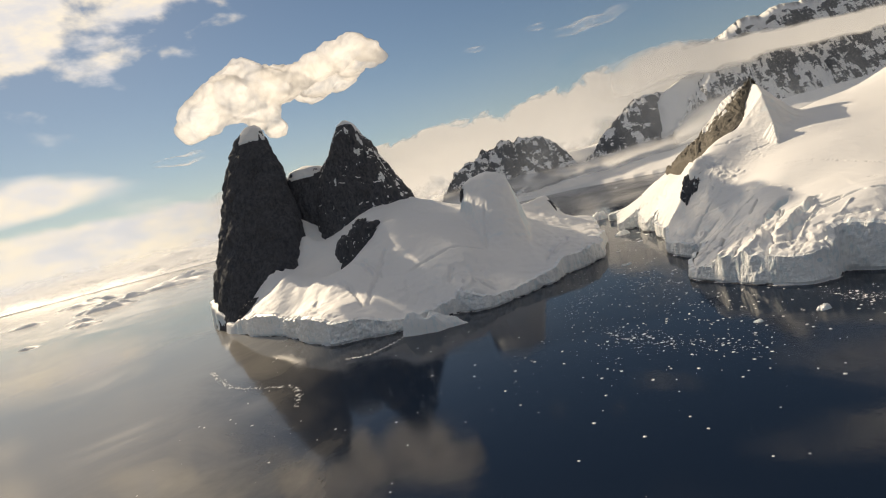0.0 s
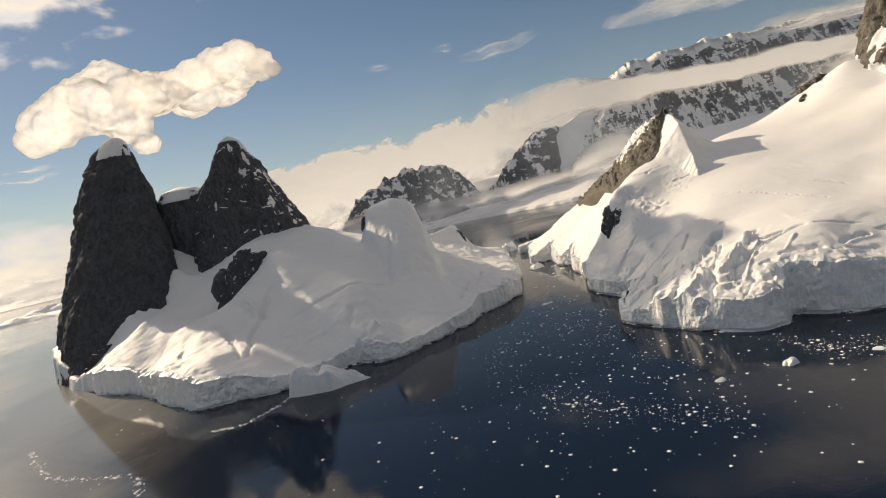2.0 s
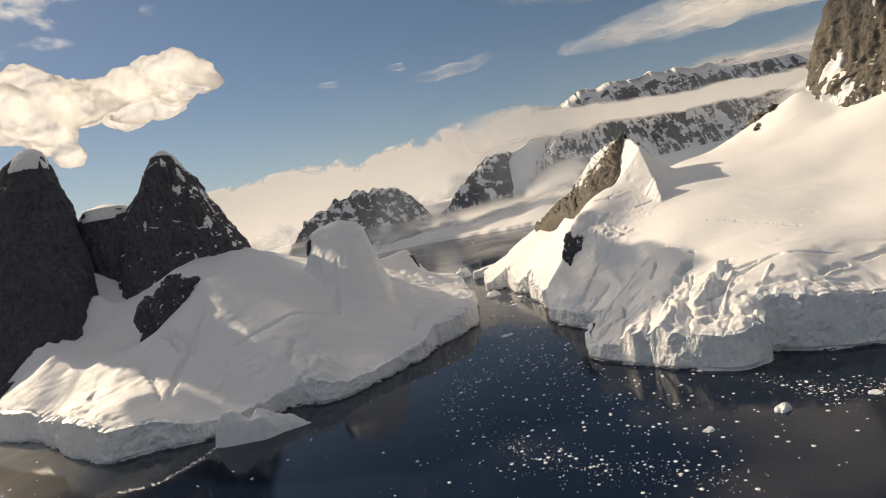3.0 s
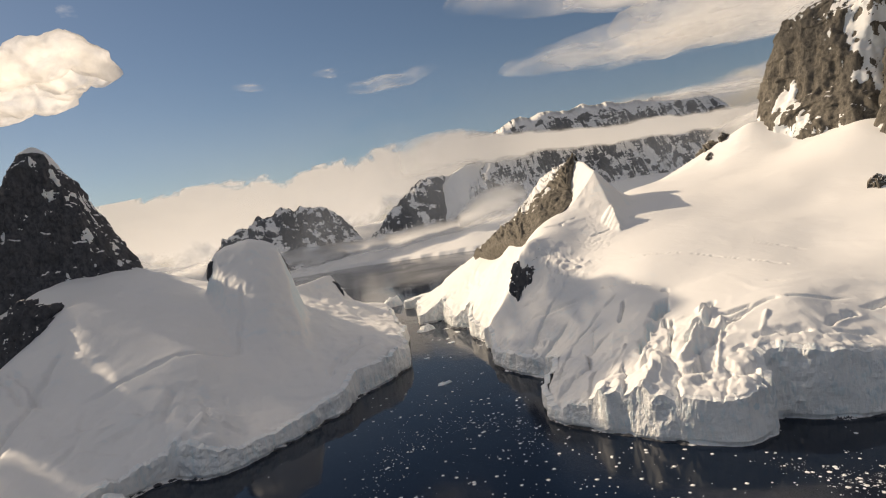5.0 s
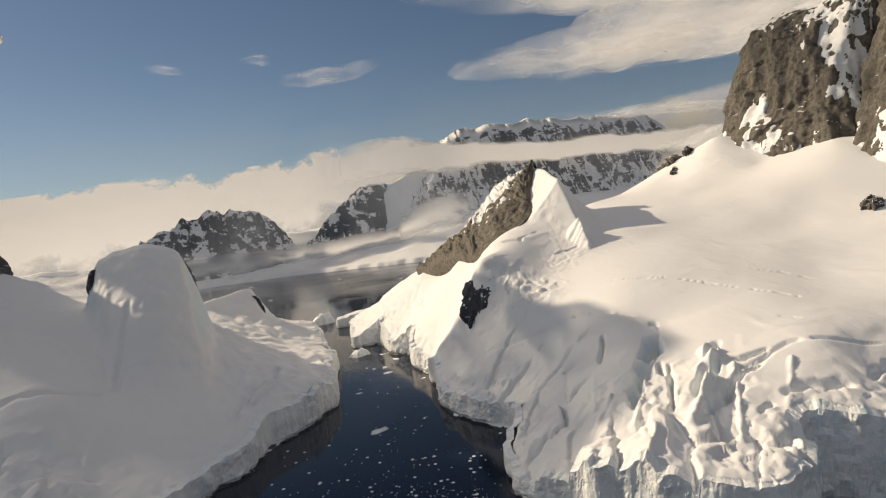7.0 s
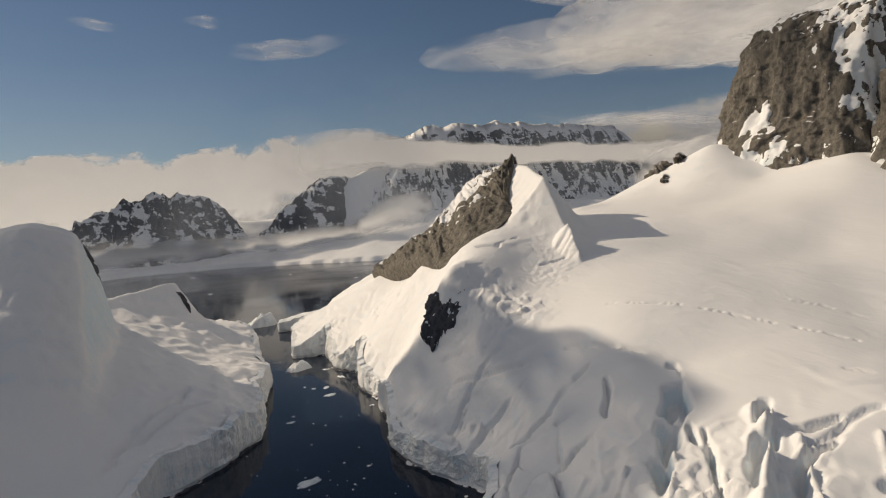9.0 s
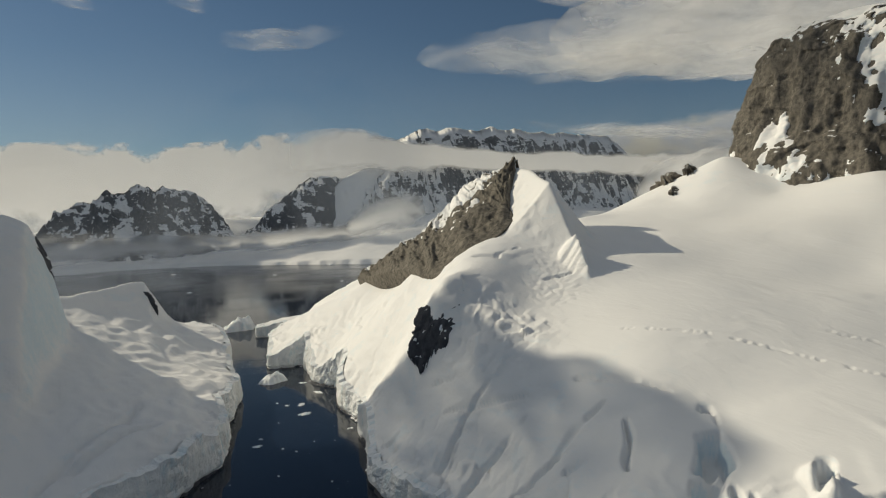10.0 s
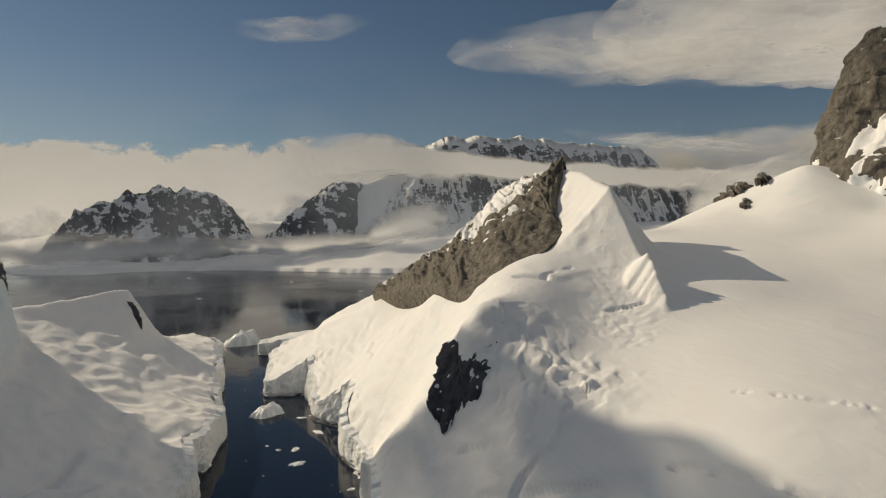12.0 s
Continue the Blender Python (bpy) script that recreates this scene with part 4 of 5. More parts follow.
def build_outcrops():
    rock_bluff("jagged dark rock outcrop on a steep snow slope", (242, 556.5, 58), (0.54, -0.83, 0.2), (0.48, 0.26, 0.83), 12.5, 18.5, 3.0, 27.0, ROCK_DARK, 0.30, 0.05, 0.30)
    rock_bluff("dark slanting rock patch on the island's snow", (-108, 670, 72), (0.97, 0.1, 0.15), (-0.05, 0.45, 0.87), 21, 27, 5.0, 6.0, ROCK_DARK, 0.40, 0.15)
    rock_bluff("dark streaked rock face on the side of the snow dome", (88, 733, 87), (0.25, 1.0, -0.1), (-0.22, -0.1, 0.95), 8, 14, 3.0, 8.0, ROCK_STREAKED, 0.4)
    rock_bluff("thin dark rock wall on the side of the snow dome", (25, 711, 98), (0.3, -1.0, 0.0), (0.2, 0.0, 0.95), 4, 7, 2.0, 11.0, ROCK_DARK, 0.4)
    rock_outcrop("narrow dark rock rib on the snow arm", (151, 815), 7, 1.6, -60, 1.0, island_height, 23.0, ROCK_DARK)
    rock_outcrop("dark rock at the foot of the tall tower", (-266, 690), 12, 7, 40, 2.4, island_height, 29.0, ROCK_DARK, 0.6)
    rock_outcrop("lone rock standing out of the snow saddle", (515, 620), 7, 3, 35, 0.9, peninsula_height, 14.0, ROCK_MASSIF, 0.9)
    rock_outcrop("low snow-dusted rock rib on the saddle", (541, 645), 12, 7, 70, 2.4, peninsula_height, 19.0, ROCK_MASSIF, 1.0)
    rock_outcrop("snow-dusted rock crest breaking through the saddle", (548, 626), 12, 3.5, 35, 2.2, peninsula_height, 33.0, ROCK_MASSIF, 1.0)
    rock_outcrop("brown rock in the snow below the massif", (452, 428), 9, 6, 20, 1.8, peninsula_height, 17.0, ROCK_MASSIF)


def couloir_snow(x, y, z):
    """Snow in the broad gully of the first buttress, thinning to streaks."""
    n = fbm(x / 10, y / 7, z / 32, 6, 0.68)
    gully = (np.interp(z, [155, 168, 205, 250], [486, 508, 519, 534]) - y) / 5.0
    line = np.interp(y, [486, 500, 521, 532, 549, 560, 570, 578, 590, 602], [150, 136, 125, 129, 157, 168, 174, 150, 130, 152])
    foot = (line + 9 * ridged(x / 11, y / 9, z / 30, 2) + 2 - z) / 5.0
    brow = (z - 243 - 0.25 * np.minimum(y - 560, 0)) / 5.0
    rib = 3.2 * np.exp(-((y - 505) / 5.0) ** 2) * step(fbm(x / 14, y / 14, z / 16 + 5, 3), 0.0, 0.3)
    return np.clip(np.maximum(np.maximum(gully, foot), brow), -2.2, 2.0) + 2.2 * n + 0.9 * fbm(x / 3.5, y / 3.0, z / 8, 3, 0.6) - 0.35 - rib


def ledge_snow(x, y, z):
    n = fbm(x / 10, y / 8, z / 26, 6, 0.68)
    foot = (140 + 34 * ridged(x / 26, y / 22, 1.0, 2) - z) / 10.0
    return np.maximum(np.maximum((y - 497) / 6.0, foot - 1.0), (z - 285) / 8.0) * 0.8 + 2.2 * n - 2.0


def build_massif():
    rock_tower("great brown rock buttress streaked with snow", [
        (85, 540, 720, 478, 618), (130, 550, 715, 480, 611), (180, 572, 710, 482, 607), (210, 581, 705, 482, 604), (236, 590, 700, 484, 597), (250, 598, 690, 490, 586), (259, 610, 680, 500, 572), (264, 625, 655, 520, 550)],
        12.5, ROCK_MASSIF, 6.0, 3.5, 320, 200, cap=254, boxy=4.0, drift=couloir_snow)
    rock_tower("sheer brown rock buttress beside a snow gully", [
        (70, 505, 760, 330, 492), (145, 530, 750, 340, 490), (190, 556, 745, 350, 486), (230, 580, 740, 360, 482), (270, 600, 720, 370, 465), (300, 625, 690, 390, 440), (306, 640, 660, 400, 420)],
        21.5, ROCK_MASSIF, 6.0, 3.5, 320, 200, cap=286, boxy=3.0, drift=ledge_snow)


# ---------------------------------------------------------------- far shore and ranges
def far_range(name, label, crest, front, back, seed, mat=None, spur=30.0, foot=5.0, steps=12.0, sharp=1.25, pitch=95.0, jag=45.0):
    line = spline(crest, steps)
    n = normals_2d(line[:, :2])
    n = n * np.sign(-(n[:, 1:2]))
    s = np.concatenate([[0], np.cumsum(np.linalg.norm(np.diff(line[:, :2], axis=0), axis=1))])
    v = np.concatenate([np.linspace(-1, 0, 12)[:-1], np.linspace(0, 1, 46)])
    S, V = np.meshgrid(s, v)
    reach = np.where(V > 0, front, back) * np.abs(V)
    X, Y = line[:, 0] + n[:, 0] * reach, line[:, 1] + n[:, 1] * reach
    Z = foot + (line[:, 2] + 0.35 * spur * fbm(S / jag, seed, 0.0, 5, 0.6) - foot) * (1 - np.abs(V)) ** sharp
    body = np.minimum(1.0, 5 * np.abs(V)) * (1 - np.abs(V)) ** 0.6
    Z = Z + spur * body * (ridged(S / pitch + seed + 0.4 * fbm(X / 120, Y / 120), V * 0.9, 0.0, 5, 0.6) - 0.55) * np.minimum(1, line[:, 2] / 120.0)
    return tagged(part(name, grid_mesh(name, np.stack([X, Y, Z], -1)), mat or ROCK_FAR), label, "mountain", kind="structure")


def build_far():
    coast = [(-60, 2150), (80, 1985), (200, 2030), (330, 2010), (460, 1960), (573, 1850), (735, 1705), (900, 1600), (1200, 1450), (1800, 1300), (3300, 1100), (3600, 2900), (-200, 3000)]
    line = shore_line(coast, 2.0, 14.0, 10.0)
    xs, ys = axis((-260, 1300, 9), (1320, 3600, 40)), axis((1080, 1600, 16), (1610, 2100, 6), (2120, 2900, 40))
    X, Y = np.meshgrid(xs, ys)
    sd = shore_distance(X, Y, line)
    Z = (11 + 0.10 * np.maximum(sd, 0) ** 0.95 + 0.0005 * np.minimum(np.maximum(sd, 0), 420) ** 2 + 5 * fbm(X / 120, Y / 120)) * step(sd, 0, 9) - 4 * (1 - step(sd, -9, 0))
    tagged(part("far_ice_shelf", grid_mesh("far_ice_shelf", np.stack([X, Y, Z], -1)), FAR_SNOW), "low snow shelf ending in an ice edge", "ice shelf", kind="structure")
    far_range("far_mountain", "dark rock hill streaked with snow beyond the strait", [(0, 2330, 40), (40, 2320, 95), (112, 2300, 172), (210, 2300, 214), (345, 2300, 236), (440, 2300, 212), (500, 2300, 150), (545, 2310, 50)], 190, 200, 1.0, spur=46, steps=7)
    far_range("far_mountain", "dark rock spur beside a snow slope", [(570, 2240, 60), (640, 2215, 140), (714, 2200, 205), (795, 2200, 262), (850, 2205, 270), (900, 2215, 268), (960, 2235, 250)], 170, 200, 4.0, spur=44, steps=7)
    far_range("far_mountain", "steep fluted rock wall rising into cloud", [(900, 2170, 130), (985, 2130, 235), (1060, 2110, 300), (1200, 2090, 335), (1400, 2080, 352), (1700, 2070, 356), (2100, 2060, 358), (2350, 2050, 350), (2480, 2050, 250)], 230, 200, 8.0, ROCK_FLUTED, spur=40, steps=5, pitch=42.0)
    far_range("far_mountain", "high flat-topped mountain of rock ribs and snow", [(860, 2520, 150), (1020, 2380, 310), (1230, 2260, 450), (1430, 2250, 480), (1650, 2250, 490), (2050, 2250, 502), (2300, 2250, 505), (2420, 2240, 470), (2560, 2200, 370), (2900, 2080, 350), (3300, 1900, 370)],
              150, 300, 7.0, ROCK_FAR_SNOWY, spur=48, steps=9, pitch=70.0, jag=130.0)
    far_range("far_hill", "broad snow slope between two rock spurs", [(670, 2195, 15), (760, 2184, 95), (850, 2172, 210), (920, 2165, 272), (1000, 2150, 300), (1080, 2130, 290), (1180, 2120, 200), (1240, 2110, 60)], 210, 120, 21.0, FAR_SNOW, spur=10, steps=7)
    far_range("far_hill", "small rock knoll in drifting fog", [(755, 2025, 45), (810, 2010, 85), (852, 2000, 120), (885, 2000, 108), (950, 2005, 60)], 80, 80, 9.0, spur=16, steps=5)
    far_range("far_hill", "low snowy hills beyond the ice shelf", [(440, 2480, 60), (540, 2450, 130), (610, 2450, 150), (700, 2450, 100)], 160, 160, 12.0, spur=22)
    arc = [(4500 * math.sin(radians(a)), 4500 * math.cos(radians(a)), 95 + 22 * math.sin(a * 0.7) + 22 * math.sin(a * 0.23 + 1)) for a in range(-110, 12, 4)]
    far_range("far_coast", "pale snow hills along the horizon", arc, 300, 200, 15.0, FAR_SNOW, spur=16, steps=40)


def build_islets():
    rng = random.Random(5)
    for cx, cy, w, h in ((-1100, 1750, 95, 17), (-1190, 2050, 60, 15), (-1080, 2160, 130, 20), (-980, 2420, 60, 12), (-1210, 2600, 110, 20), (-900, 1340, 40, 7), (-1010, 1480, 50, 8), (-880, 1120, 22, 4), (-1500, 2300, 140, 18), (-1400, 1800, 60, 10)):
        a = np.linspace(0, 2 * np.pi, 60, endpoint=False)
        r = np.linspace(0.02, 1, 16)[:, None]
        sd = rng.uniform(0, 50)
        edge = 1 + 0.4 * fbm(np.cos(a) * 1.5 + sd, np.sin(a) * 1.5, sd)
        X, Y = cx + r * edge * w * np.cos(a), cy + r * edge * w * 0.55 * np.sin(a)
        Z = h * (1 - r ** 2.2) * (1 + 0.5 * fbm(X / 30, Y / 30, sd)) - 1.0
        tagged(part("snow_islet", grid_mesh("snow_islet", np.stack([X, Y, Z], -1), wrap=True), FAR_SNOW), "low snow-covered islet in pale water", "islet", "islets in the pale water")


# ---------------------------------------------------------------- cloud and fog
def fog_sheet(name, label, path, mat, bulge=25.0, seed=0.0, lean=0.0):
    """A leaning, billowing layer of cloud: path of (x, y, bottom, top)."""
    line = spline(path, 40.0)
    v = np.linspace(0, 1, 14)[:, None]
    n = normals_2d(line[:, :2])
    n = n * np.sign(-(n[:, 1:2]))
    z = line[:, 2] * (1 - v) + line[:, 3] * v
    off = bulge * np.sin(np.pi * v) - lean * v
    P = np.stack([line[:, 0] + n[:, 0] * off, line[:, 1] + n[:, 1] * off, z], -1)
    return tagged(part(name, grid_mesh(name, P, uv=True), mat), label, "cloud", kind="stuff")


def build_fog():
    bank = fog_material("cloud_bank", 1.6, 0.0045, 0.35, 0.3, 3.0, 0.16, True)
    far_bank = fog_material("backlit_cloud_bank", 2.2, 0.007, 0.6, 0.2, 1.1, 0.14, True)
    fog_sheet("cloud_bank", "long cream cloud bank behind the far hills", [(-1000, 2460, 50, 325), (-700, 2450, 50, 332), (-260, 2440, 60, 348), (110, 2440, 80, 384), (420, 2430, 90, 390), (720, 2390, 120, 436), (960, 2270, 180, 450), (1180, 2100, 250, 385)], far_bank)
    haze = fog_material("thin_haze", 0.13, 0.002, 0.1, 0.7, 2.0, tint=(0.60, 0.68, 0.82))
    fog_sheet("haze", "thin veil of haze over the strait", [(-1500, 900, -30, 520), (-900, 1250, -30, 520), (0, 1420, -30, 520), (700, 1400, -30, 560), (1500, 1150, -30, 600), (2100, 700, -30, 600)], haze, 5.0)
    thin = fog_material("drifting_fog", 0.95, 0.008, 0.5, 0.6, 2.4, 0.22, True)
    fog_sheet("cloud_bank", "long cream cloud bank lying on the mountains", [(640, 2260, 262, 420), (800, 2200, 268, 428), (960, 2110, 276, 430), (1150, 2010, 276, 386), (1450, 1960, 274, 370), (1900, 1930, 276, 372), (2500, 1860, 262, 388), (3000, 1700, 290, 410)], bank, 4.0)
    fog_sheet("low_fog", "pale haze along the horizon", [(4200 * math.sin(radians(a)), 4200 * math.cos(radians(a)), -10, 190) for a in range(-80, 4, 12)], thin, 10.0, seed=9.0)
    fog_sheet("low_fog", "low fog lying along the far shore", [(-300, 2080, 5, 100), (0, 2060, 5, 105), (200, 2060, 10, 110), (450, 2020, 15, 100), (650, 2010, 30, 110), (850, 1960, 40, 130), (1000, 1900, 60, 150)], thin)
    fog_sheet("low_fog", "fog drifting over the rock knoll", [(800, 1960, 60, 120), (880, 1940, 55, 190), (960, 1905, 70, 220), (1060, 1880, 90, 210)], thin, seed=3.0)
    fog_sheet("low_fog", "thin fog over the snow saddle", [(680, 800, 100, 150), (740, 770, 110, 205), (830, 715, 120, 230), (920, 650, 130, 240)], thin, 10.0, seed=6.0)


def lobe(centre, size, seed, n=40, grow=1.0, rough=0.22):
    """Places on one billow of cloud."""
    a = np.linspace(0, 2 * np.pi, n, endpoint=False)
    p = np.linspace(-np.pi / 2 + 0.05, np.pi / 2 - 0.05, n // 2)[:, None]
    d = np.stack([np.cos(p) * np.cos(a), np.cos(p) * np.sin(a), np.sin(p) * np.ones_like(a)], -1)
    q = d * 1.6 + seed
    r = grow * (1 + rough * (fbm(q[..., 0], q[..., 1], q[..., 2], 5, 0.6) + 0.5 * np.abs(fbm(q[..., 0] * 2.5, q[..., 1] * 2.5, q[..., 2] * 2.5, 3))))
    return np.array(centre) + d * r[..., None] * np.array(size)


def joined(name, grids):
    """One mesh out of several closed grids."""
    V, F, n = [], [], 0
    for P in grids:
        r, c = P.shape[:2]
        idx = n + np.arange(r * c).reshape(r, c)
        idx = np.concatenate([idx, idx[:, :1]], 1)
        F.append(np.stack([idx[:-1, :-1], idx[:-1, 1:], idx[1:, 1:], idx[1:, :-1]], -1).reshape(-1, 4))
        V.append(P.reshape(-1, 3))
        n += r * c
    me = bpy.data.meshes.new(name)
    me.from_pydata(np.concatenate(V).tolist(), [], np.concatenate(F).tolist())
    me.polygons.foreach_set("use_smooth", np.full(len(me.polygons), True))
    return me


BILLOWS = [(-345, 885, 292, 26), (-320, 880, 306, 35), (-288, 890, 322, 42), (-268, 940, 348, 46), (-232, 930, 335, 40), (-250, 935, 300, 30), (-208, 950, 338, 30), (-177, 940, 343, 27),
           (-145, 935, 349, 28), (-112, 925, 355, 28), (-83, 925, 365, 25), (-60, 930, 354, 20), (-44, 935, 341, 13), (-100, 970, 351, 26), (-78, 975, 359, 24), (-60, 985, 356, 20), (-95, 1005, 359, 24), (-232, 930, 270, 18),
           (-134, 1075, 360, 32), (-171, 1045, 353, 34), (-191, 1095, 358, 36), (-108, 1035, 360, 26), (-230, 1010, 355, 38)]


def build_cumulus():
    ob = tagged(part("cumulus_cloud", joined("cumulus_cloud", [lobe((x, y, z), (r * 1.04, r * 0.94, r * 0.82), 3.0 * i, 48, 1.0, 0.18) for i, (x, y, z, r) in enumerate(BILLOWS)]), cumulus_material()), "bright cream cumulus cloud drifting above two rock towers", "cloud", kind="stuff")
    skin = ob.modifiers.new("skin", "REMESH")
    skin.mode, skin.voxel_size, skin.use_smooth_shade = "VOXEL", 3.0, True


def cloud_lens(label, x, y, z, ru, rv, turn, thick, mat, name="cloud_wisp"):
    """A flat drifting lens of thin cloud; u of its map runs from the middle to the rim."""
    a = np.linspace(0, 2 * np.pi, 72, endpoint=False)
    c, s = math.cos(radians(turn)), math.sin(radians(turn))
    r = np.linspace(0.01, 1, 16)
    ring = np.concatenate([r, r[::-1]])[:, None]
    up = np.concatenate([np.ones(16), -np.ones(16)])[:, None]
    pu, pv = ring * ru * np.cos(a), ring * rv * np.sin(a)
    X, Y = x + pu * c - pv * s, y + pu * s + pv * c
    Z = z + up * thick * (1 - ring ** 2) + thick * 0.8 * fbm(X / 60, Y / 60, z, 3)
    me = grid_mesh(name, np.stack([X, Y, Z], -1), wrap=True, uv=True)
    flat = np.zeros(len(me.loops), np.int32)
    me.loops.foreach_get("vertex_index", flat)
    rim = np.broadcast_to(ring, X.shape).reshape(-1)[flat]
    me.uv_layers[0].data.foreach_set("uv", np.stack([rim, np.zeros_like(rim)], 1).reshape(-1).astype(np.float32))
    return tagged(part(name, me, mat), label, "cloud", kind="stuff")


def build_wisps():
    thin = cloud_material("thin_cloud", 0.60, 0.011, 0.15, 1.6, 0.6)
    veil = cloud_material("cloud_veil", 0.80, 0.006, -0.1, 1.3, 0.6)
    cloud_lens("small pale cloud wisp", 217, 955, 330, 26, 20, 20, 5, thin)
    cloud_lens("faint pale cloud wisp", 118, 1000, 330, 36, 16, 30, 4, thin)
    cloud_lens("long pale cloud wisp above the strait", 318, 1020, 330, 110, 42, -45, 8, thin)
    cloud_lens("long grey cloud veil over the snow plateau", 810, 850, 335, 340, 170, -28, 10, veil, "cloud_veil")
    cloud_lens("grey cloud veil behind the great buttress", 640, 700, 350, 330, 90, -15, 8, veil, "cloud_veil")
    cloud_lens("broad grey cloud veil above the snow saddle", 960, 700, 345, 380, 240, -20, 12, cloud_material("thick_cloud_veil", 0.92, 0.006, -0.5, 1.1, 0.6), "cloud_veil")
    cloud_lens("low band of cloud over the far slopes", 1400, 1290, 330, 420, 110, -8, 8, veil, "cloud_veil")
    cloud_lens("drifting fog over the snow saddle", 690, 690, 150, 120, 60, -35, 22, thin, "low_fog")
    cloud_lens("low streak of cloud beside the rock towers", -400, 950, 262, 70, 26, 8, 8, cloud_material("streak_cloud", 0.7, 0.012, 0.2, 1.0, 0.6))


# ---------------------------------------------------------------- floating ice
def berg_mesh(w, d, h, seed, flat=0.5, tilt=0.3, na=72, nr=20):
    a = np.linspace(0, 2 * np.pi, na, endpoint=False)
    r = np.linspace(0.02, 1, nr)[:, None]
    edge = 1 + 0.35 * fbm(np.cos(a) * 1.3 + seed, np.sin(a) * 1.3, seed, 3)
    X, Y = r * edge * w * np.cos(a), r * edge * d * np.sin(a)
    Z = h * (1 - r ** (2 + 6 * flat)) * (1 + 0.5 * fbm(X / w * 1.6 + seed, Y / d * 1.6, seed, 3) + tilt * X / w) - 0.5 + 0.05 * h * fbm(X / 2.2, Y / 2.2, seed, 3) * (1 - r ** 8)
    return grid_mesh("berg", np.stack([X, Y, Z], -1), wrap=True)


def iceberg(label, x, y, w, d, h, seed, turn=0.0, flat=0.5, tilt=0.3):
    ob = tagged(part("iceberg", berg_mesh(w, d, h, seed, flat, tilt), ICE), label, "iceberg")
    ob.matrix_world = pose(x, y, 0, 0, 0, turn)
    return ob


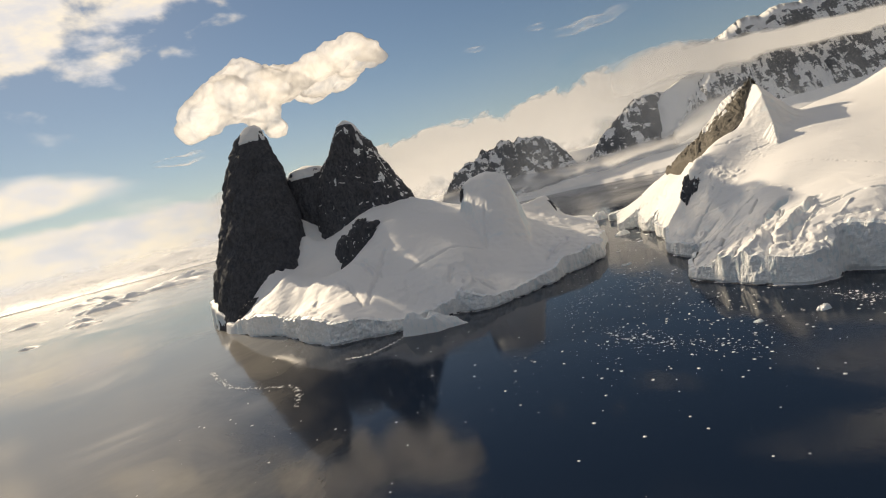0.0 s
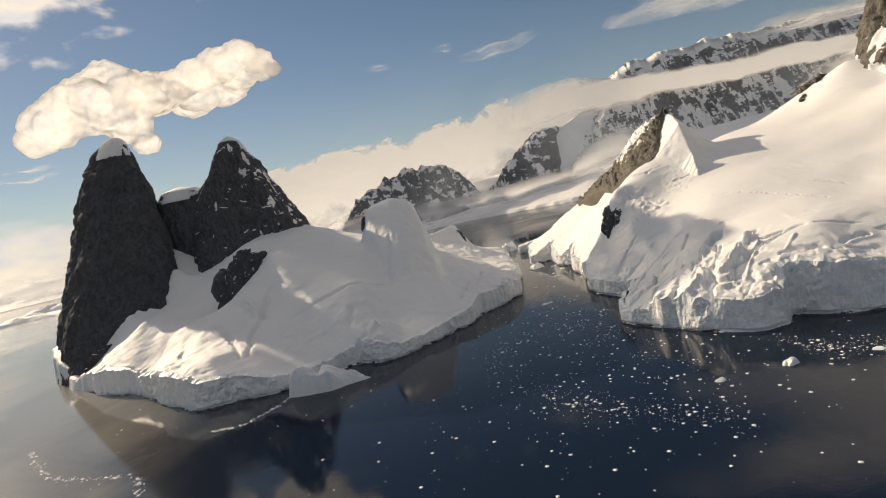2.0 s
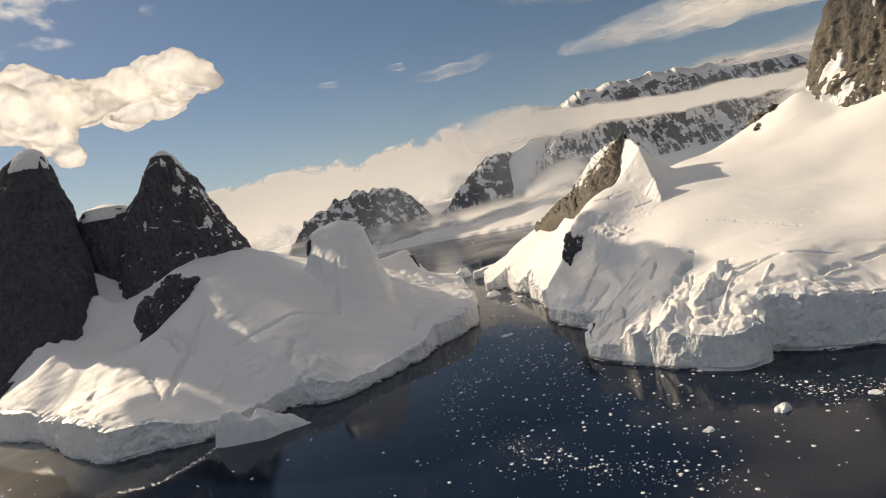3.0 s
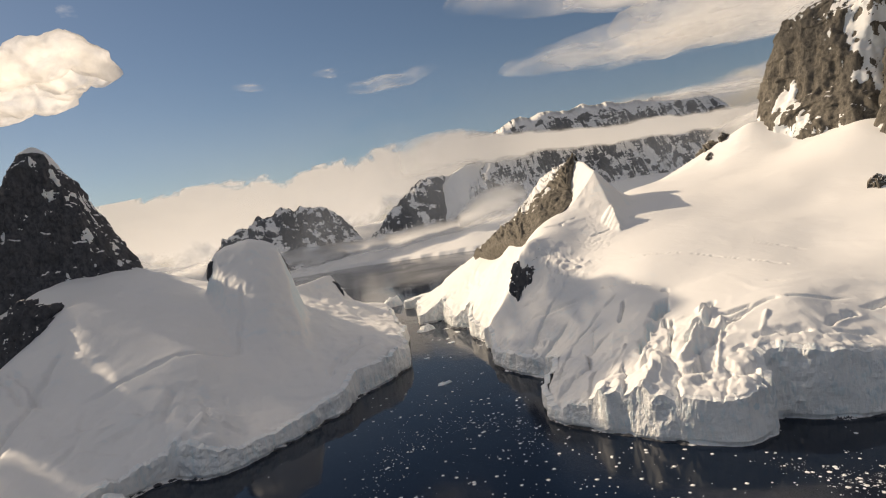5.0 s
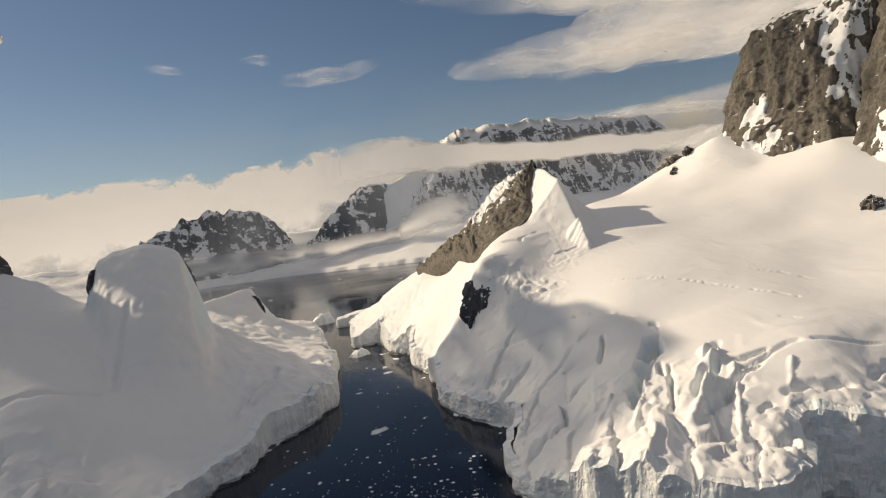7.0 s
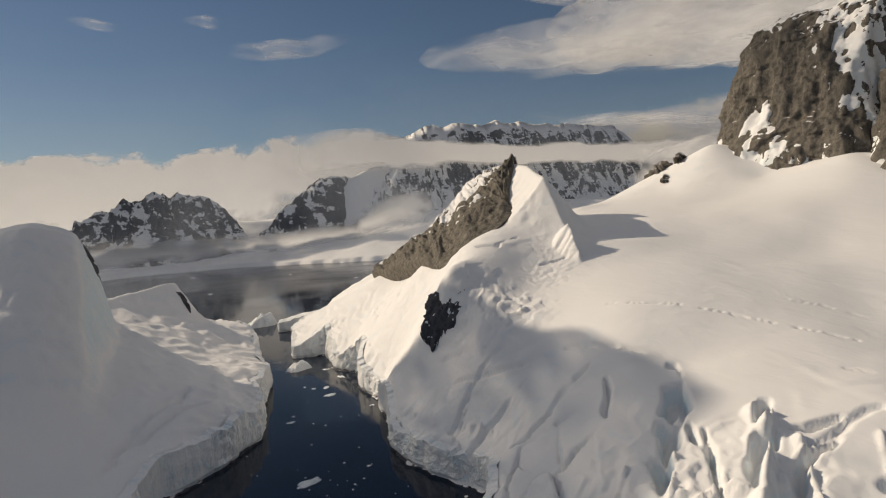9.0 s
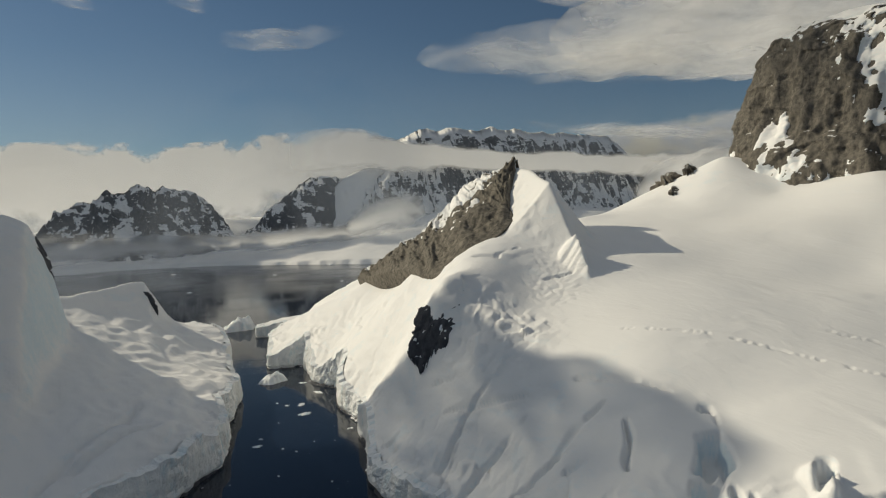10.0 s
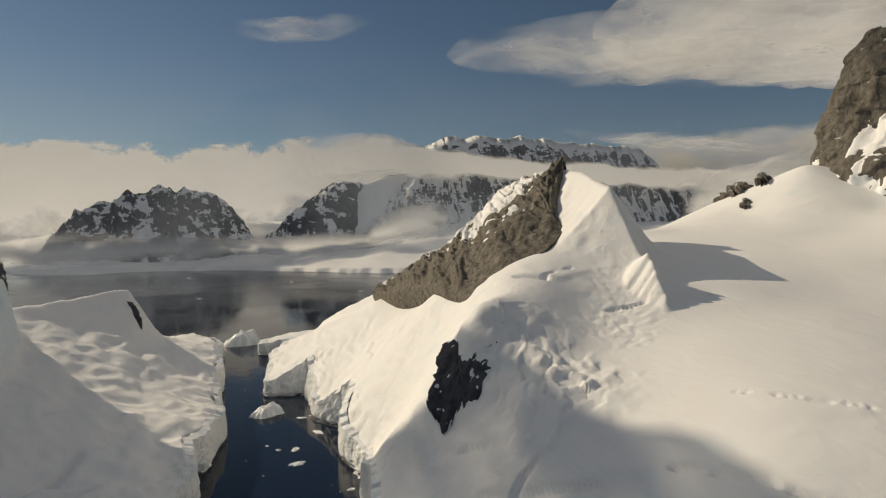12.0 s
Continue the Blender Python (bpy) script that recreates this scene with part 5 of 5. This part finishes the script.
def build_ice():
    iceberg("wedge-shaped white iceberg beside the ice front", -31, 467, 25, 9, 11.5, 2.0, -3, 0.9, -0.75)
    iceberg("rounded white iceberg in the channel", 245, 945, 16, 12, 11, 5.0, 0, 0.2)
    iceberg("low rounded iceberg in the channel", 215, 728, 11, 8, 5, 7.0, 20, 0.2)
    iceberg("flat ice floe in the channel", 157, 538, 6.5, 3, 1.2, 9.0, 10, 0.9)
    iceberg("small drifting berg of white ice", 188, 302, 4, 3, 2.5, 11.0, 0, 0.3)
    iceberg("small drifting berg of white ice", 154, 306, 3, 2, 1.5, 13.0, 0, 0.3)
    floes = ((209, 648, 4.2, 2.6), (213, 665, 3.0, 2.0), (206, 669, 2.0, 1.6), (231, 683, 4.0, 2.4), (174, 616, 2.8, 1.8), (221, 611, 2.2, 1.6), (184, 598, 1.4, 1.0), (178, 625, 2.0, 1.4), (214, 668, 2.0, 1.5), (199, 622, 1.6, 1.0),
             (225, 291, 3.6, 2.6), (231, 322, 1.8, 1.4), (229, 308, 1.8, 1.2), (114, 315, 1.8, 1.3), (230, 711, 3.4, 2.2), (255, 767, 4.0, 3.0), (674, 1742, 16, 6), (470, 1560, 7, 4), (298, 1763, 6, 4), (526, 1326, 5, 3), (263, 1346, 5, 3))
    for i, (x, y, w, d) in enumerate(floes):
        ob = iceberg("small floe of white ice adrift on dark water", x, y, w, d, 0.35 * d, 20.0 + 3.1 * i, 37 * i, 0.5, 0.15)
        ob.name = "ice_floe"
        tagged(ob, category="ice floe", group="floes adrift in the channel")
    rng = np.random.RandomState(3)
    slush = [spline([(71, 408), (94, 451), (126, 463), (155, 443), (151, 412)], 1.5), spline([(84, 355), (91, 324), (115, 297), (135, 273)], 1.5), spline([(209, 323), (215, 304), (228, 299), (240, 290)], 1.5)]
    trails = [spline([(-242, 504), (-203, 443), (-174, 419), (-142, 401), (-129, 381), (-123, 351)], 1.5), spline([(-104, 440), (-85, 437), (-65, 457), (-60, 467)], 1.5)]
    base = np.array([(1, 0, 0), (0.3, 0.9, 0), (-0.8, 0.5, 0), (-0.6, -0.7, 0), (0.5, -0.8, 0), (0.3, 0.2, 0.28)])
    tri = [(0, 1, 5), (1, 2, 5), (2, 3, 5), (3, 4, 5), (4, 0, 5)]
    spots = [rng.normal(size=(480, 2)) * (55, 38) + (120, 330), rng.normal(size=(480, 2)) * (40, 60) + (150, 440), rng.uniform((-200, 150), (330, 1000), (700, 2))]
    size = [np.full(1660, 0.27)]
    for line, count, wide, big in [(trails[0], 400, (1.3, 1.3), 0.22), (trails[1], 300, (1.3, 1.3), 0.22)] + [(q, 700, (5.0, 9.0), 0.12) for q in slush]:
        spots.append(line[rng.randint(len(line), size=count)] + rng.normal(size=(count, 2)) * wide)
        size.append(np.full(count, big))
    spots, size = np.concatenate(spots), np.concatenate(size)
    size = np.minimum(size * np.exp(rng.normal(size=len(size)) * 0.85), 1.0)
    turn = rng.uniform(0, 6.28, len(size))
    open_sea = (shore_distance(spots[:, 0], spots[:, 1], SHORE_P[::6]) < -3) & (shore_distance(spots[:, 0], spots[:, 1], ISLAND_LINE[::6]) < -3)
    V, F = [], []
    for c, s, t in zip(spots[open_sea], size[open_sea], turn[open_sea]):
        q = base * s
        q = np.stack([q[:, 0] * np.cos(t) - q[:, 1] * np.sin(t), q[:, 0] * np.sin(t) + q[:, 1] * np.cos(t), q[:, 2]], 1) + (c[0], c[1], 0.02)
        F += [tuple(len(V) + j for j in f) for f in tri]
        V += [tuple(p) for p in q]
    me = bpy.data.meshes.new("brash_ice")
    me.from_pydata(V, [], F)
    tagged(part("brash_ice", me, CAP), "scattered bits of white brash ice on dark water", "brash ice", kind="stuff")


build_sea()
build_island()
build_towers()
build_peninsula()
rock_cliff()
build_outcrops()
build_massif()
build_far()
build_islets()
build_fog()
build_cumulus()
build_wisps()
build_ice()
